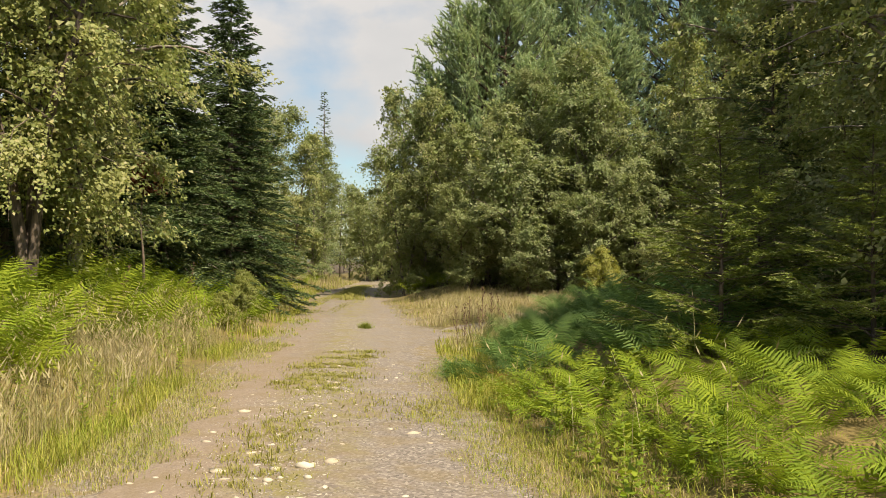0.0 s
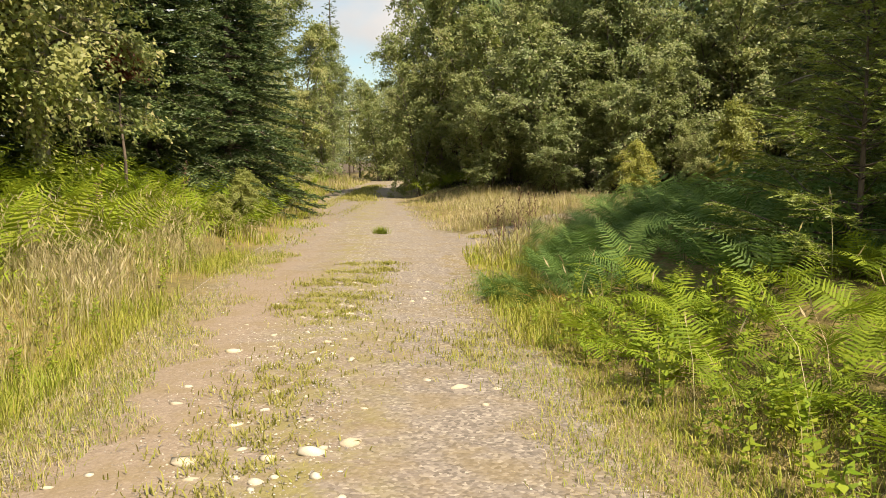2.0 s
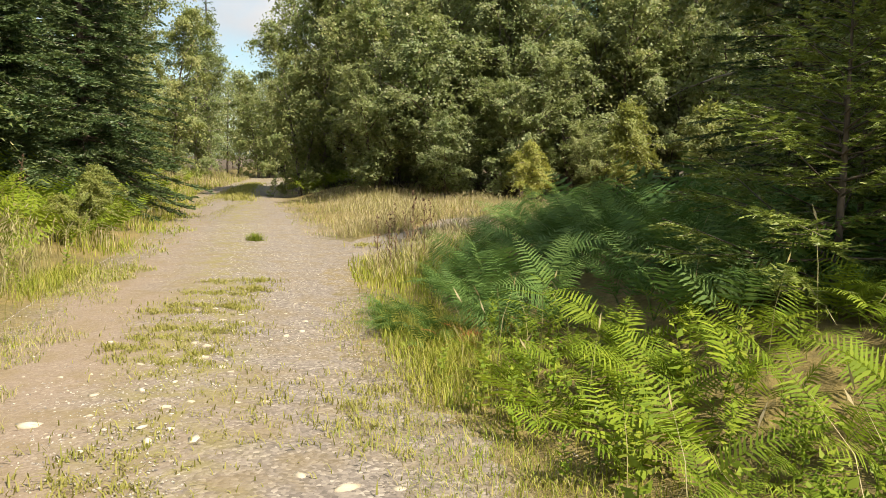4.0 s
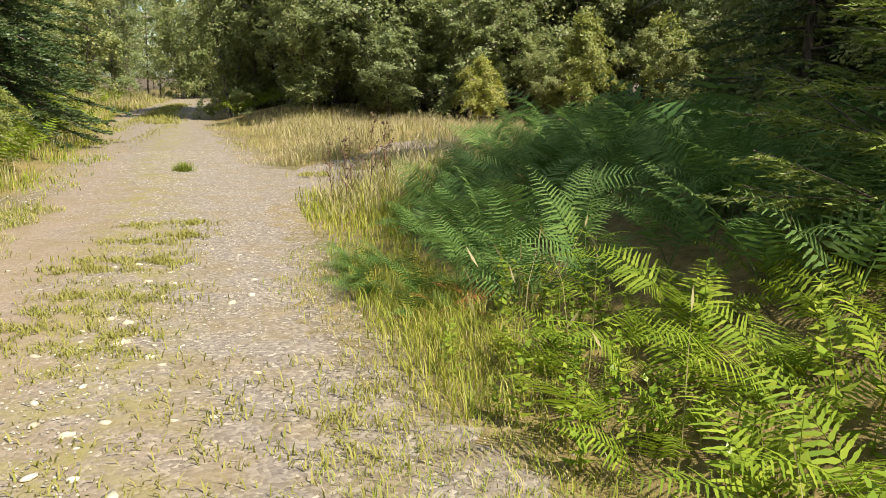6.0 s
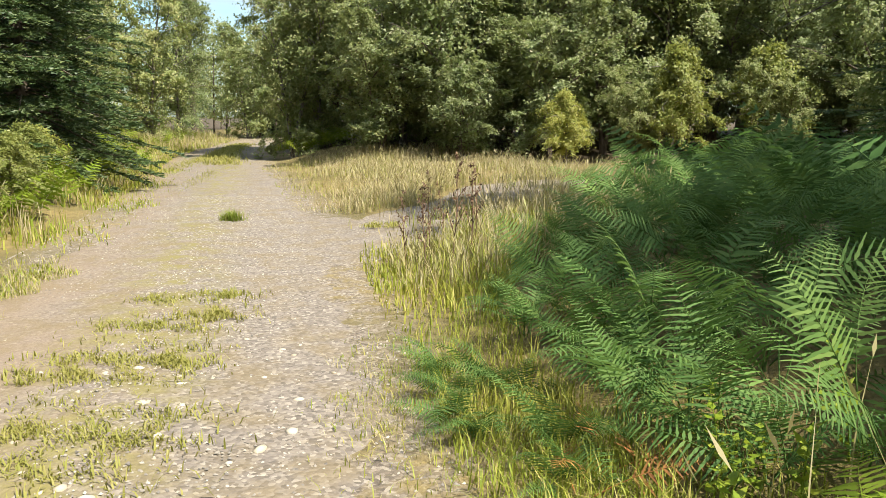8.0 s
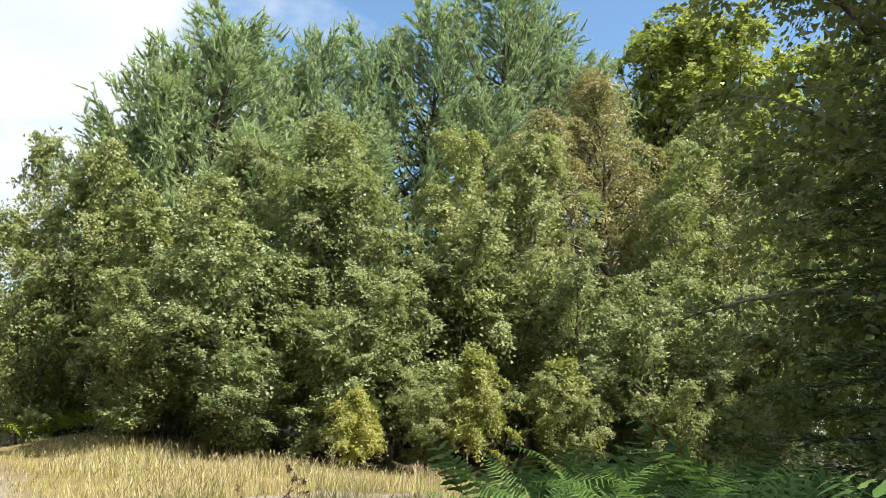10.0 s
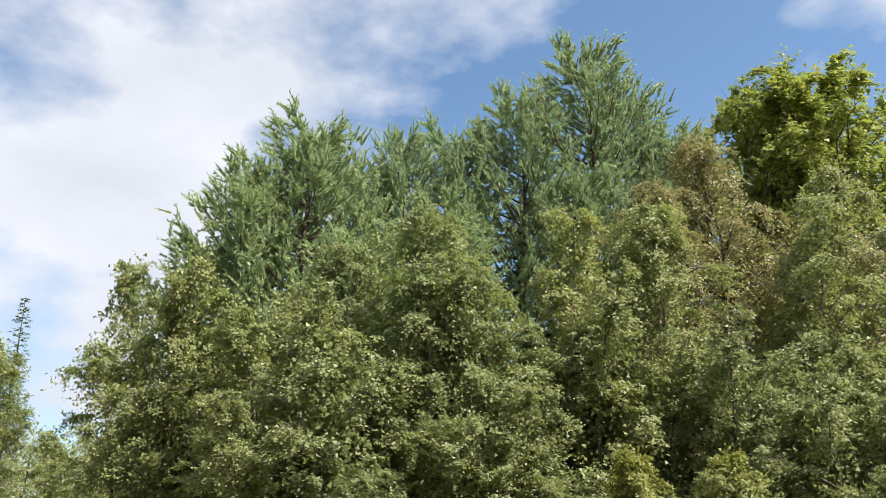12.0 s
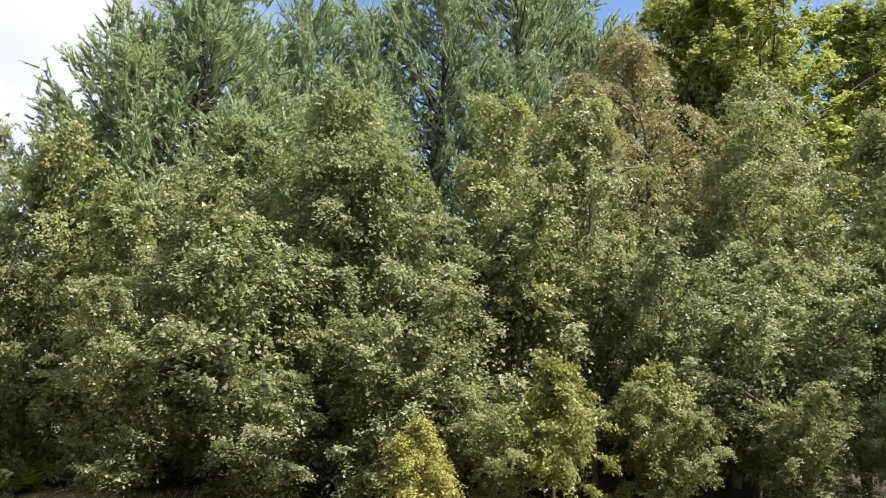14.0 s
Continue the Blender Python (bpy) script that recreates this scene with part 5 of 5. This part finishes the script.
for k, (x, y, sz) in enumerate(((-0.75, 8.03, 0.075), (-0.77, 10.72, 0.05), (-2.0, 8.49, 0.085), (-0.77, 8.82, 0.04), (-1.2, 8.8, 0.045), (-1.06, 8.1, 0.07), (-1.02, 6.2, 0.09),
                               (-0.85, 6.35, 0.085), (-1.62, 6.15, 0.09), (-0.95, 5.9, 0.06), (-0.5, 7.6, 0.07), (-0.3, 7.45, 0.075), (-0.15, 7.1, 0.06))):
    stone(x, y, sz, k, rt.uniform(0, 180))
for k in range(280):
    y = 3.2 + 9.5 * rt.random() ** 1.3
    f = np.clip(rt.normal(0.5, 0.24), 0.05, 0.95)
    x = edge_l(y) * (1 - f) + edge_r(y) * f
    stone(x, y, 0.013 + 0.04 * rt.random() ** 2.2, k, rt.uniform(0, 180))


def chips(name, n, seed):
    rng = np.random.default_rng(seed)
    y = 3.0 + 19 * rng.random(n) ** 1.5
    f = np.clip(rng.normal(0.5, 0.40, n), -0.2, 1.35)
    x = edge_l(y) * (1 - f) + edge_r(y) * f
    h = 0.014 + 0.035 * (0.25 * np.sin(np.pi * f) + 0.75 * np.exp(-((f - 0.5) / 0.16) ** 2)) - 0.03 * np.minimum(np.abs(2 * f - 1), 1.0) ** 8
    h = np.where((f < 0) | (f > 1), land(x, y) + 0.002, h)
    r = rng.uniform(0.005, 0.014, n) * (0.8 + y * 0.02)
    a = rng.uniform(0, np.pi, n)
    ca, sa = np.cos(a) * r, np.sin(a) * r
    o = np.zeros(n)
    c = np.stack([x, y, h], 1)
    j = lambda: rng.uniform(0.6, 1.2, (n, 1))
    v = np.stack([c + np.stack([ca, sa, o], 1) * j(), c + np.stack([-sa, ca, o], 1) * j() * 0.7, c - np.stack([ca, sa, o], 1) * j(),
                  c - np.stack([-sa, ca, o], 1) * j() * 0.7, c + np.stack([ca * 0.2, sa * 0.2, r * 0.55], 1)], 1)
    i = np.arange(n)[:, None, None] * 5
    soup = Soup()
    soup.add(v, tris=i + np.array([[0, 1, 4], [1, 2, 4], [2, 3, 4], [3, 0, 4]])[None])
    ob = part("gravel", soup.mesh(name, M_CHIP), track, "loose grey and pale stone chips")
    tagged(ob, kind="stuff")


chips("gravel", 28000, 44)
